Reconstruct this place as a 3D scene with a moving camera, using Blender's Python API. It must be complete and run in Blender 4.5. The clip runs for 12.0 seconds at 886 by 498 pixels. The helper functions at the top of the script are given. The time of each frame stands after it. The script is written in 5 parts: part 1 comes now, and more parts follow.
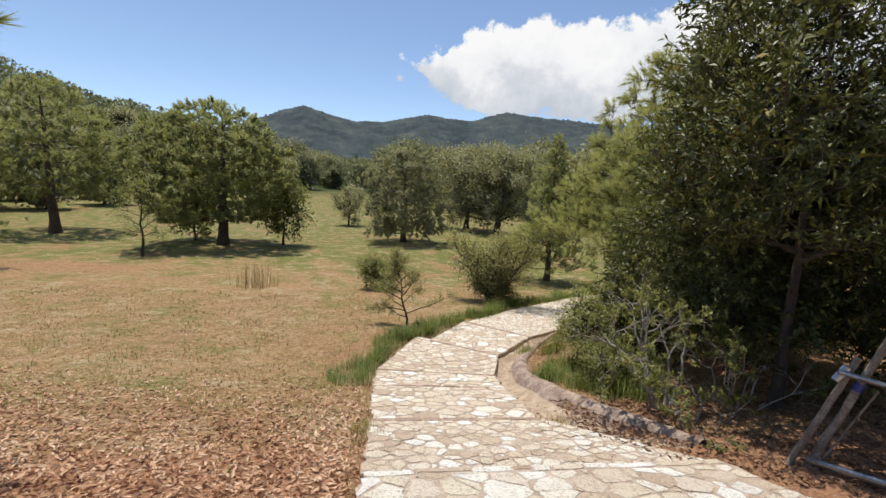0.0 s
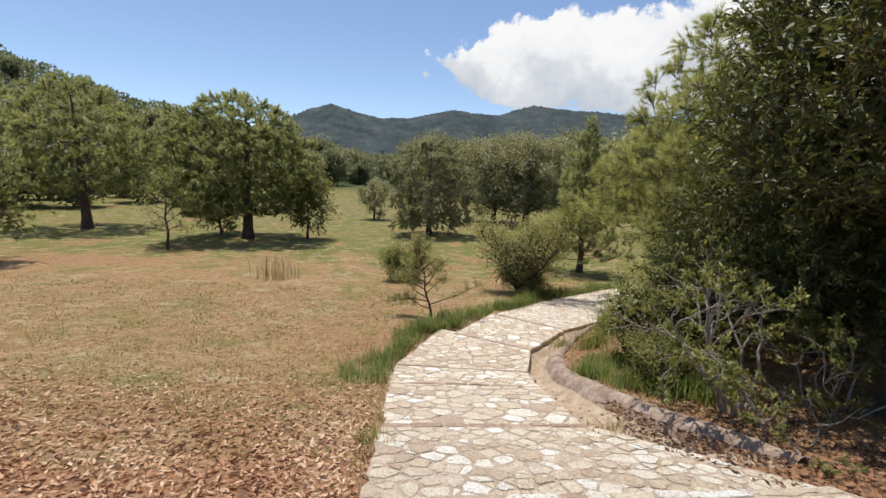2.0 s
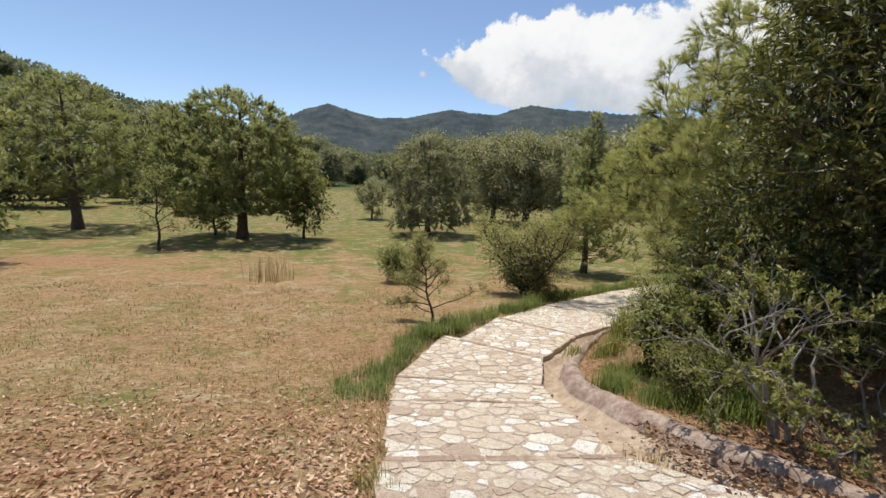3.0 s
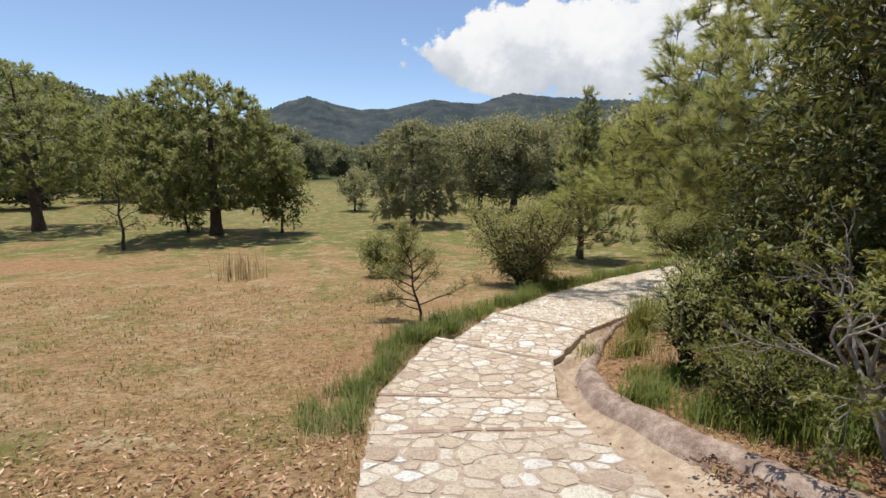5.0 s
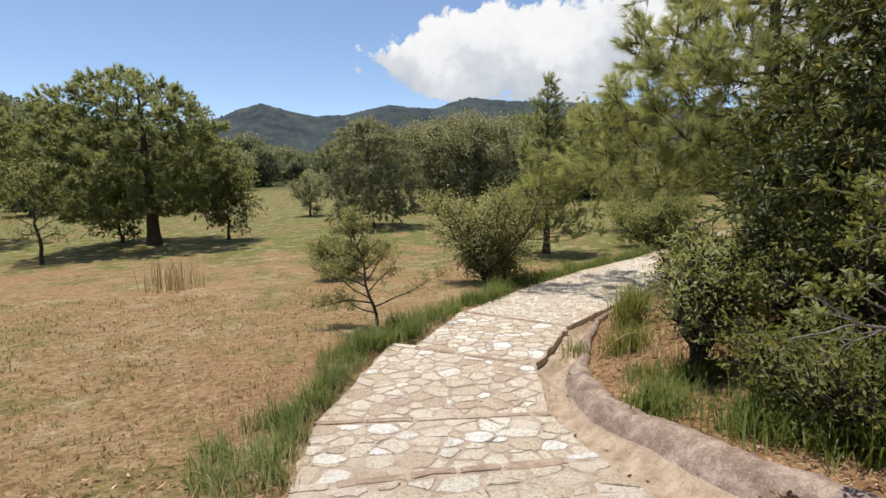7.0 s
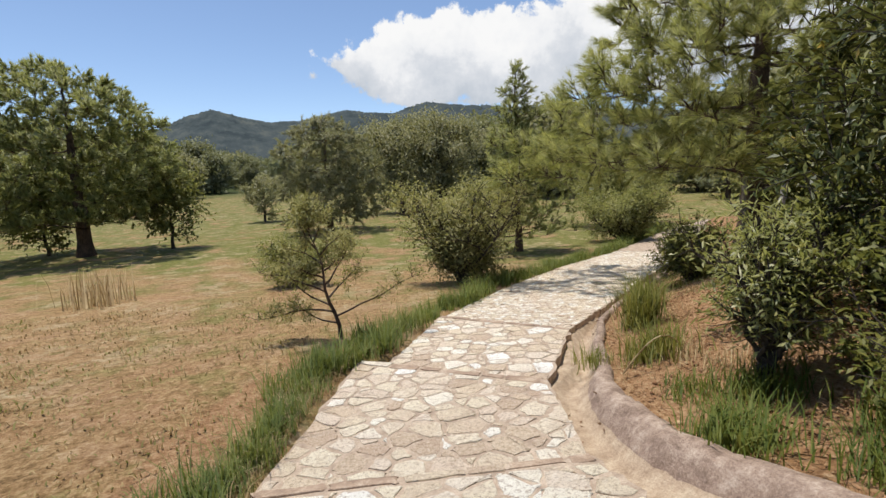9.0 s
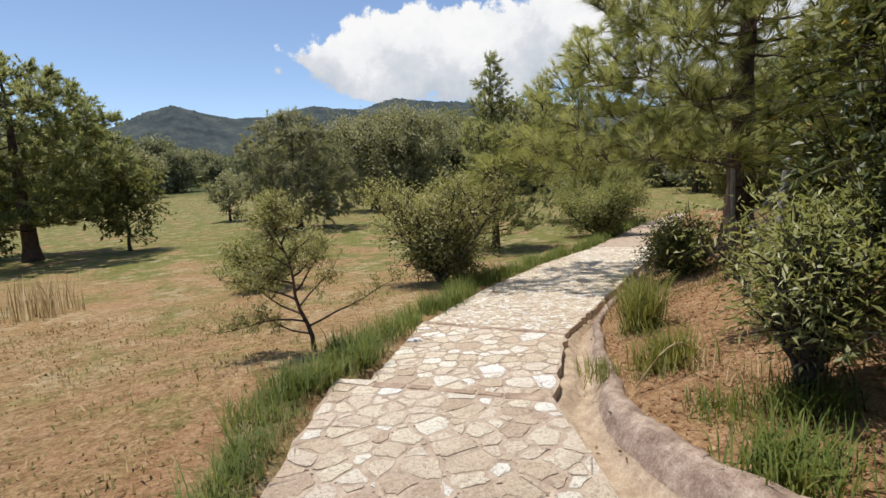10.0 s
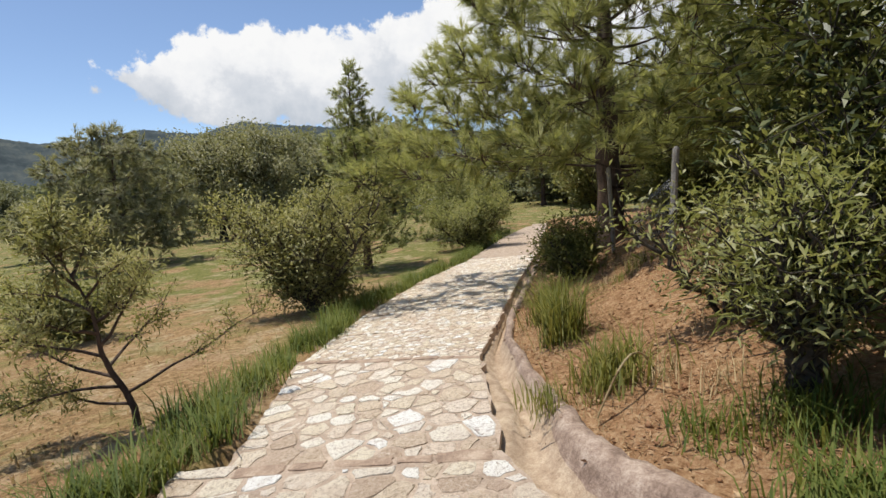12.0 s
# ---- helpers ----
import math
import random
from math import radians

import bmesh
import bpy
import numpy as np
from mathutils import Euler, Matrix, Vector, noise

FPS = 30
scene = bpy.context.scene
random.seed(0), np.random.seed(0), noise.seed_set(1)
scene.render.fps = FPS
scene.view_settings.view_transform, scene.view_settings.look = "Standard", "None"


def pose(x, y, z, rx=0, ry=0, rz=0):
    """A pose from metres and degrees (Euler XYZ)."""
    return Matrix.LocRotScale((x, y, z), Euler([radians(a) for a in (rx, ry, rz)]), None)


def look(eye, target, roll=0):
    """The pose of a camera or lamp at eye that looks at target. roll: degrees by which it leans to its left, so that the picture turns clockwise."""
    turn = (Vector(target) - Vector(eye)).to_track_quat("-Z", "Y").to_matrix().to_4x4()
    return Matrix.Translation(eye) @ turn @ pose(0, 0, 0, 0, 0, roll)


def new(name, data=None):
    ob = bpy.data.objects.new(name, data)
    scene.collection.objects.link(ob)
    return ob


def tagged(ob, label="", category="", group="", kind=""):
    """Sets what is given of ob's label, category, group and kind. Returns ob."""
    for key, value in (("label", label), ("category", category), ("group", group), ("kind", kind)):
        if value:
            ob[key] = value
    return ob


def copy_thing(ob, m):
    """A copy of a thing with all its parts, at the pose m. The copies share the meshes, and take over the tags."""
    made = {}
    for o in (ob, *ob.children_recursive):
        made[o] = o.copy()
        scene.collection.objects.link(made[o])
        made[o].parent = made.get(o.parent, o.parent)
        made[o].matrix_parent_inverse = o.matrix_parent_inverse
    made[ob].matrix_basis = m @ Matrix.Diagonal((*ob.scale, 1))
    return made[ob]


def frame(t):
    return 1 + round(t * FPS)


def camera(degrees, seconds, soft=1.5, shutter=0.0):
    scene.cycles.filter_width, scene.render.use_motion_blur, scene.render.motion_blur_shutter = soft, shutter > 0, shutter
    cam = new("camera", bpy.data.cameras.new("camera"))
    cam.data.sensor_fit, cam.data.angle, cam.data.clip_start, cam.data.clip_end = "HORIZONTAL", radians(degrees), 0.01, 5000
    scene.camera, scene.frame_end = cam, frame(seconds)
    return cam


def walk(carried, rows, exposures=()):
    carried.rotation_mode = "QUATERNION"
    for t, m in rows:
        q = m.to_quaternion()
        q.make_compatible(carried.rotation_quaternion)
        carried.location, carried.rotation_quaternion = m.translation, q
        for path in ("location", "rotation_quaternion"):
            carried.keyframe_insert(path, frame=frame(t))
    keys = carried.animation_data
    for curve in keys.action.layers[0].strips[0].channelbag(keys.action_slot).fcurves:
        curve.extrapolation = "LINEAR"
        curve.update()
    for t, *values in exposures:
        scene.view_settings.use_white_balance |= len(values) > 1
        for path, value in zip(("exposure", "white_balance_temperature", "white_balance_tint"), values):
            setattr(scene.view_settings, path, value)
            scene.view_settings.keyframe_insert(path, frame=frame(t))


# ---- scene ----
cam = camera(86.1, 12.0)
PATH = [
    (0, (-0.211, 0.292, 1.734), (-0.165, 2.275, 1.478), 2.6),
    (0.5, (-0.236, 0.343, 1.721), (-0.25, 2.325, 1.455), 2.4),
    (1, (-0.145, 0.559, 1.621), (-0.182, 2.54, 1.347), 2.3),
    (1.5, (-0.061, 0.844, 1.556), (-0.112, 2.824, 1.278), 2.1),
    (2, (-0.152, 1.222, 1.369), (-0.219, 3.202, 1.091), 1.7),
    (2.5, (-0.255, 1.533, 1.305), (-0.326, 3.512, 1.026), 1.5),
    (3, (-0.293, 1.924, 1.273), (-0.35, 3.904, 0.995), 1.6),
    (3.2, (-0.283, 2.085, 1.273), (-0.34, 4.063, 0.981), 1.2),
    (4.8, (-0.376, 3.188, 1.04), (-0.397, 5.163, 0.722), 0.1),
    (5, (-0.34, 3.306, 1.015), (-0.341, 5.281, 0.699), -0.1),
    (5.5, (-0.305, 3.675, 0.9), (-0.287, 5.649, 0.579), -0.4),
    (6, (-0.307, 3.97, 0.794), (-0.271, 5.943, 0.467), -0.5),
    (6.5, (-0.212, 4.191, 0.735), (-0.102, 6.165, 0.432), -0.8),
    (7, (-0.251, 4.566, 0.558), (-0.093, 6.537, 0.26), -1.6),
    (7.2, (-0.295, 4.716, 0.489), (-0.118, 6.685, 0.187), -1.8),
    (8.8, (-0.327, 5.754, 0.278), (-0.011, 7.709, 0.003), -2.5),
    (9, (-0.34, 5.891, 0.213), (-0.022, 7.845, -0.073), -2.8),
    (9.5, (-0.345, 6.221, 0.189), (0.04, 8.161, -0.107), -3.1),
    (10, (-0.393, 6.509, 0.185), (0.042, 8.437, -0.121), -3.2),
    (10.5, (-0.452, 6.821, 0.118), (0.065, 8.731, -0.168), -3.4),
    (11, (-0.417, 7.198, -0.055), (0.261, 9.06, -0.328), -4.1),
    (11.5, (-0.379, 7.508, -0.078), (0.483, 9.293, -0.341), -4.7),
    (12, (-0.285, 7.749, -0.102), (0.688, 9.478, -0.353), -5.1),
]
walk(cam, [(t, look(eye, target, roll)) for t, eye, target, roll in PATH])

# ---------------------------------------------------------------- light
SUN_TO = Vector((-0.16, 0.24, 1.0)).normalized()
sun = new("sun", bpy.data.lights.new("sun", "SUN"))
sun.data.energy, sun.data.angle, sun.data.color = 4.3, radians(0.53), (1.0, 0.95, 0.87)
sun.matrix_world = look((0, 0, 40), Vector((0, 0, 40)) - SUN_TO)
scene.view_settings.exposure = 0.04


def link(nt, a, b):
    nt.links.new(a, b)


def math_node(nt, op, a, b=None, c=None, clamp=False):
    n = nt.nodes.new("ShaderNodeMath")
    n.operation, n.use_clamp = op, clamp
    for k, v in enumerate((a, b, c)):
        if v is None:
            continue
        if isinstance(v, (int, float)):
            n.inputs[k].default_value = v
        else:
            link(nt, v, n.inputs[k])
    return n.outputs[0]


def map_node(nt, v, a, b, c=0.0, d=1.0, smooth=True):
    n = nt.nodes.new("ShaderNodeMapRange")
    n.interpolation_type = "SMOOTHSTEP" if smooth else "LINEAR"
    link(nt, v, n.inputs[0])
    for k, x in zip((1, 2, 3, 4), (a, b, c, d)):
        n.inputs[k].default_value = x
    return n.outputs[0]


def ramp_node(nt, v, stops):
    n = nt.nodes.new("ShaderNodeValToRGB")
    e = n.color_ramp.elements
    while len(e) < len(stops):
        e.new(0.5)
    for k, (p, col) in enumerate(stops):
        e[k].position, e[k].color = p, (*col, 1)
    link(nt, v, n.inputs[0])
    return n.outputs[0]


def noise_node(nt, vec, scale, detail=4, rough=0.55, kind="ShaderNodeTexNoise"):
    n = nt.nodes.new(kind)
    n.inputs["Scale"].default_value = scale
    if kind == "ShaderNodeTexNoise":
        n.inputs["Detail"].default_value, n.inputs["Roughness"].default_value = detail, rough
    if vec is not None:
        link(nt, vec, n.inputs["Vector"])
    return n.outputs[0]


def mix_node(nt, f, a, b, mode="MIX"):
    n = nt.nodes.new("ShaderNodeMix")
    n.data_type, n.blend_type = "RGBA", mode
    for sock, v in ((n.inputs[0], f), (n.inputs[6], a), (n.inputs[7], b)):
        if isinstance(v, (int, float)):
            sock.default_value = v
        elif isinstance(v, tuple):
            sock.default_value = (*v, 1)
        else:
            link(nt, v, sock)
    return n.outputs[2]


def build_world():
    w = bpy.data.worlds.new("sky")
    scene.world = w
    w.use_nodes = True
    nt = w.node_tree
    nt.nodes.clear()
    out = nt.nodes.new("ShaderNodeOutputWorld")
    sky = nt.nodes.new("ShaderNodeTexSky")
    sky.sky_type, sky.sun_disc = "NISHITA", False
    sky.sun_elevation = math.asin(SUN_TO.z)
    sky.sun_rotation = math.atan2(SUN_TO.x, SUN_TO.y)
    sky.altitude, sky.air_density, sky.dust_density, sky.ozone_density = 2200, 1.0, 1.6, 1.0
    bg = nt.nodes.new("ShaderNodeBackground")
    link(nt, sky.outputs[0], bg.inputs[0])
    bg.inputs[1].default_value = 0.15
    # one large cumulus bank, ahead and to the right of the walk, and its small outliers
    tc = nt.nodes.new("ShaderNodeTexCoord")
    sep = nt.nodes.new("ShaderNodeSeparateXYZ")
    link(nt, tc.outputs["Generated"], sep.inputs[0])
    az = math_node(nt, "MULTIPLY", math_node(nt, "ARCTAN2", sep.outputs[0], sep.outputs[1]), 57.2958)
    el = math_node(nt, "MULTIPLY", math_node(nt, "ARCSINE", sep.outputs[2]), 57.2958)
    top = math_node(nt, "ADD", map_node(nt, az, -6, 12, 14.3, 18.6), map_node(nt, az, 23, 60, 0.0, 10.0, False))
    base = map_node(nt, az, -6, 14, 12.0, 8.0)
    d1 = math_node(nt, "SUBTRACT", top, el)
    d2 = math_node(nt, "SUBTRACT", el, base)
    d3 = math_node(nt, "MULTIPLY", math_node(nt, "ADD", az, 4.4), 0.8)
    d4 = math_node(nt, "MULTIPLY", math_node(nt, "SUBTRACT", 95.0, az), 0.5)
    d = math_node(nt, "MINIMUM", math_node(nt, "MINIMUM", d1, math_node(nt, "MULTIPLY", d2, 0.8)), math_node(nt, "MINIMUM", d3, d4))
    n1 = noise_node(nt, tc.outputs["Generated"], 9, 9, 0.62)
    n2 = noise_node(nt, tc.outputs["Generated"], 26, 6, 0.6)
    bump = math_node(nt, "MULTIPLY", math_node(nt, "SUBTRACT", n1, 0.5), 7.5)
    bump2 = math_node(nt, "MULTIPLY", math_node(nt, "SUBTRACT", n2, 0.5), 3.2)
    mask = map_node(nt, math_node(nt, "ADD", math_node(nt, "ADD", d, bump), bump2), -0.1, 0.6)
    # grey undersides
    rel = math_node(nt, "DIVIDE", d2, math_node(nt, "SUBTRACT", top, base))
    lit = math_node(nt, "ADD", rel, math_node(nt, "MULTIPLY", math_node(nt, "SUBTRACT", n1, 0.5), 2.2))
    tone = ramp_node(nt, lit, [(0.0, (0.58, 0.63, 0.7)), (0.38, (0.74, 0.77, 0.82)), (0.62, (0.92, 0.93, 0.95)), (0.9, (1.0, 1.0, 1.0))])
    cl = nt.nodes.new("ShaderNodeBackground")
    link(nt, tone, cl.inputs[0])
    cl.inputs[1].default_value = 0.92
    mx = nt.nodes.new("ShaderNodeMixShader")
    link(nt, mask, mx.inputs[0])
    link(nt, bg.outputs[0], mx.inputs[1])
    link(nt, cl.outputs[0], mx.inputs[2])
    link(nt, mx.outputs[0], out.inputs[0])


build_world()


# ---------------------------------------------------------------- materials
def material(name):
    m = bpy.data.materials.new(name)
    m.use_nodes = True
    nt = m.node_tree
    return m, nt, nt.nodes["Principled BSDF"]


def bump_into(nt, bsdf, height, strength, dist):
    b = nt.nodes.new("ShaderNodeBump")
    b.inputs["Strength"].default_value, b.inputs["Distance"].default_value = strength, dist
    link(nt, height, b.inputs["Height"])
    link(nt, b.outputs[0], bsdf.inputs["Normal"])


def position(nt):
    return nt.nodes.new("ShaderNodeNewGeometry").outputs["Position"]


def leaf_material(name, dark, mid, light, rough=0.5, through_light=0.35, odd=None, green=True):
    """Foliage: every leaf its own tone, larger patches by position, light passing through."""
    m, nt, p = material(name)
    geo = nt.nodes.new("ShaderNodeNewGeometry")
    n = noise_node(nt, geo.outputs["Position"], 1.3, 3)
    v = math_node(nt, "ADD", math_node(nt, "MULTIPLY", geo.outputs["Random Per Island"], 0.65), math_node(nt, "MULTIPLY", map_node(nt, n, 0.3, 0.7), 0.35))
    stops = [(0.0, dark), (0.45, mid), (0.9, light)]
    if odd:
        stops.append((0.97, odd))
    col = ramp_node(nt, v, stops)
    link(nt, col, p.inputs["Base Color"])
    p.inputs["Roughness"].default_value = rough
    p.inputs["Specular IOR Level"].default_value = 0.25 if rough > 0.42 else 0.5
    tr = nt.nodes.new("ShaderNodeBsdfTranslucent")
    link(nt, mix_node(nt, 0.4 if green else 0.0, col, (0.32, 0.32, 0.06)), tr.inputs[0])
    mx = nt.nodes.new("ShaderNodeMixShader")
    mx.inputs[0].default_value = through_light
    link(nt, p.outputs[0], mx.inputs[1])
    link(nt, tr.outputs[0], mx.inputs[2])
    link(nt, mx.outputs[0], nt.nodes["Material Output"].inputs[0])
    return m


def bark_material(name, a, b, scale=18):
    m, nt, p = material(name)
    pos = position(nt)
    mp = nt.nodes.new("ShaderNodeMapping")
    mp.inputs["Scale"].default_value = (1, 1, 0.25)
    link(nt, pos, mp.inputs[0])
    n = noise_node(nt, mp.outputs[0], scale, 6, 0.7)
    n2 = noise_node(nt, pos, 2.5, 3)
    link(nt, mix_node(nt, map_node(nt, math_node(nt, "ADD", n, math_node(nt, "MULTIPLY", n2, 0.5)), 0.5, 1.0), a, b), p.inputs["Base Color"])
    p.inputs["Roughness"].default_value = 0.9
    bump_into(nt, p, n, 0.9, 0.03)
    return m


M_PINE = leaf_material("pine_needles", (0.13, 0.145, 0.045), (0.31, 0.33, 0.1), (0.55, 0.53, 0.2), 0.5, 0.6)
M_PINE_FAR = leaf_material("pine_needles_meadow", (0.11, 0.135, 0.047), (0.27, 0.3, 0.1), (0.5, 0.49, 0.19), 0.5, 0.5)
M_BROAD = leaf_material("broad_leaves", (0.03, 0.044, 0.016), (0.075, 0.096, 0.028), (0.21, 0.21, 0.058), 0.43, 0.2, (0.38, 0.24, 0.04))
M_SHRUB = leaf_material("shrub_leaves", (0.07, 0.09, 0.026), (0.17, 0.185, 0.052), (0.34, 0.32, 0.11), 0.5, 0.5)
M_LANCE = leaf_material("lance_leaves", (0.13, 0.15, 0.045), (0.3, 0.32, 0.1), (0.5, 0.48, 0.2), 0.42, 0.5)
M_SPRIG = leaf_material("sprig_leaves", (0.07, 0.09, 0.024), (0.17, 0.19, 0.05), (0.34, 0.32, 0.1), 0.45, 0.4)
M_TURF_GREEN = leaf_material("dull_green_turf", (0.12, 0.11, 0.035), (0.21, 0.195, 0.065), (0.34, 0.3, 0.12), 0.7, 0.35)
M_GREY = leaf_material("grey_green_leaves", (0.12, 0.135, 0.045), (0.26, 0.27, 0.09), (0.45, 0.43, 0.17), 0.5, 0.52)
M_BUSH = leaf_material("pale_bush_leaves", (0.16, 0.165, 0.055), (0.3, 0.29, 0.1), (0.5, 0.46, 0.2), 0.5, 0.45)
M_OAK = leaf_material("oak_leaves", (0.14, 0.145, 0.075), (0.27, 0.265, 0.14), (0.42, 0.4, 0.22), 0.5, 0.42)
# far woods: leaf colour paled and greyed to stand in for haze
M_WOODS_HAZED = leaf_material("hazed_woodland_leaves", (0.095, 0.11, 0.062), (0.18, 0.195, 0.11), (0.3, 0.305, 0.18), 0.6, 0.38)
M_GRASS = leaf_material("green_grass", (0.045, 0.075, 0.013), (0.1, 0.145, 0.028), (0.22, 0.235, 0.06), 0.6, 0.4)
M_STRAP = leaf_material("strap_leaves", (0.07, 0.085, 0.016), (0.14, 0.15, 0.03), (0.28, 0.25, 0.065), 0.6, 0.35)
M_TURF = leaf_material("turf_blades", (0.18, 0.12, 0.05), (0.33, 0.225, 0.1), (0.49, 0.37, 0.19), 0.7, 0.35, green=False)
M_EARTHY = leaf_material("red_litter", (0.16, 0.07, 0.03), (0.34, 0.18, 0.09), (0.56, 0.4, 0.23), 0.8, 0.05, green=False)
M_STRAW = leaf_material("dry_straw", (0.2, 0.13, 0.06), (0.36, 0.26, 0.13), (0.54, 0.43, 0.25), 0.7, 0.3, green=False)
M_CHIP = leaf_material("wood_chips", (0.24, 0.11, 0.055), (0.52, 0.29, 0.16), (0.74, 0.54, 0.37), 0.8, 0.0, green=False)
M_LITTER = leaf_material("leaf_litter", (0.08, 0.042, 0.022), (0.19, 0.1, 0.052), (0.36, 0.22, 0.13), 0.8, 0.05, green=False)
M_BARK = bark_material("pine_bark", (0.035, 0.022, 0.016), (0.13, 0.085, 0.06))
M_BARK_GREY = bark_material("lichen_bark", (0.16, 0.13, 0.1), (0.42, 0.39, 0.33), 30)
M_BARK_DARK = bark_material("dark_bark", (0.03, 0.024, 0.018), (0.09, 0.07, 0.05))


def ground_material():
    m, nt, p = material("meadow_ground")
    pos = position(nt)
    att = nt.nodes.new("ShaderNodeAttribute")
    att.attribute_name = "cover"
    sep = nt.nodes.new("ShaderNodeSeparateColor")
    link(nt, att.outputs["Color"], sep.inputs[0])
    fine = noise_node(nt, pos, 34, 6, 0.75)
    midn = noise_node(nt, pos, 5.5, 5, 0.65)
    big = noise_node(nt, pos, 0.42, 5, 0.6)
    mot = noise_node(nt, pos, 14, 5, 0.7)
    grain = math_node(nt, "ADD", math_node(nt, "ADD", math_node(nt, "MULTIPLY", fine, 0.4), math_node(nt, "MULTIPLY", mot, 0.35)), math_node(nt, "MULTIPLY", midn, 0.25))
    dry = ramp_node(nt, grain, [(0.39, (0.1, 0.062, 0.025)), (0.49, (0.295, 0.18, 0.083)), (0.59, (0.48, 0.34, 0.18))])
    green = ramp_node(nt, grain, [(0.39, (0.075, 0.085, 0.02)), (0.49, (0.15, 0.15, 0.042)), (0.6, (0.26, 0.24, 0.08))])
    mulch = ramp_node(nt, fine, [(0.3, (0.16, 0.075, 0.036)), (0.5, (0.37, 0.195, 0.105)), (0.7, (0.5, 0.31, 0.19))])
    earth = ramp_node(nt, grain, [(0.39, (0.14, 0.068, 0.03)), (0.49, (0.31, 0.175, 0.087)), (0.6, (0.48, 0.32, 0.18))])
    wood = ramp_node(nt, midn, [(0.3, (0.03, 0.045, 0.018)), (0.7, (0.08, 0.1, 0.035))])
    g = map_node(nt, math_node(nt, "ADD", sep.outputs[1], math_node(nt, "MULTIPLY", math_node(nt, "SUBTRACT", big, 0.5), 2.4)), 0.25, 0.8)
    c = mix_node(nt, g, dry, green)
    pale = map_node(nt, noise_node(nt, pos, 1.1, 7, 0.75), 0.5, 0.6, 0, 0.75)
    c = mix_node(nt, pale, c, ramp_node(nt, grain, [(0.38, (0.2, 0.14, 0.07)), (0.5, (0.42, 0.33, 0.19)), (0.6, (0.58, 0.49, 0.32))]))
    lush = map_node(nt, noise_node(nt, pos, 0.8, 7, 0.72), 0.51, 0.6, 0, 0.5)
    c = mix_node(nt, lush, c, green)
    bare = map_node(nt, noise_node(nt, pos, 0.55, 6, 0.72), 0.52, 0.6, 0, 0.7)
    c = mix_node(nt, bare, c, earth)
    mu = map_node(nt, math_node(nt, "ADD", sep.outputs[0], math_node(nt, "MULTIPLY", math_node(nt, "SUBTRACT", midn, 0.5), 0.9)), 0.35, 0.65)
    c = mix_node(nt, mu, c, mulch)
    ea = map_node(nt, math_node(nt, "ADD", sep.outputs[2], math_node(nt, "MULTIPLY", math_node(nt, "SUBTRACT", midn, 0.5), 0.7)), 0.35, 0.65)
    c = mix_node(nt, ea, c, earth)
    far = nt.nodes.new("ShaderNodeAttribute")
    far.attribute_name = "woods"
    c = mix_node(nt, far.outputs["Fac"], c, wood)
    link(nt, c, p.inputs["Base Color"])
    p.inputs["Roughness"].default_value = 0.95
    p.inputs["Specular IOR Level"].default_value = 0.15
    bump_into(nt, p, grain, 1.0, 0.05)
    return m


def stone_material():
    m, nt, p = material("path_stones")
    pos = position(nt)
    geo = nt.nodes.new("ShaderNodeNewGeometry")
    info = nt.nodes.new("ShaderNodeObjectInfo")
    rnd = math_node(nt, "FRACT", math_node(nt, "ADD", geo.outputs["Random Per Island"], info.outputs["Random"]))
    col = ramp_node(nt, rnd, [(0.0, (0.52, 0.39, 0.28)), (0.14, (0.66, 0.53, 0.38)), (0.4, (0.8, 0.71, 0.54)), (0.58, (0.72, 0.59, 0.46)), (0.78, (0.88, 0.82, 0.68)), (0.94, (0.93, 0.91, 0.84))])
    n2 = noise_node(nt, pos, 5, 5, 0.6)
    c = mix_node(nt, map_node(nt, n2, 0.5, 0.75, 0, 0.45), col, (0.42, 0.3, 0.2))
    sp = noise_node(nt, pos, 34, 7, 0.85)
    c = mix_node(nt, map_node(nt, sp, 0.52, 0.59, 0, 0.75), c, (0.3, 0.2, 0.13))
    c = mix_node(nt, map_node(nt, sp, 0.46, 0.38, 0, 0.55), c, (0.9, 0.85, 0.74))
    pit = noise_node(nt, pos, 95, 5, 0.8)
    c = mix_node(nt, map_node(nt, pit, 0.55, 0.63, 0, 0.7), c, (0.22, 0.14, 0.09))
    c = mix_node(nt, map_node(nt, noise_node(nt, pos, 2.2, 4, 0.6), 0.5, 0.64, 0, 0.25), c, (0.6, 0.44, 0.34))
    link(nt, c, p.inputs["Base Color"])
    p.inputs["Roughness"].default_value = 0.88
    bump_into(nt, p, math_node(nt, "SUBTRACT", 1.0, sp), 0.9, 0.02)
    return m


def mortar_material(name, a, b, c):
    m, nt, p = material(name)
    pos = position(nt)
    n = noise_node(nt, pos, 7, 7, 0.7)
    f = noise_node(nt, pos, 60, 4, 0.7)
    v = math_node(nt, "ADD", math_node(nt, "MULTIPLY", n, 0.65), math_node(nt, "MULTIPLY", f, 0.35))
    col = ramp_node(nt, v, [(0.36, a), (0.5, b), (0.62, c)])
    g = noise_node(nt, pos, 110, 4, 0.8)
    col = mix_node(nt, map_node(nt, g, 0.55, 0.64, 0, 0.5), col, tuple(0.45 * t for t in a))
    link(nt, col, p.inputs["Base Color"])
    p.inputs["Roughness"].default_value = 0.92
    bump_into(nt, p, v, 0.8, 0.02)
    return m


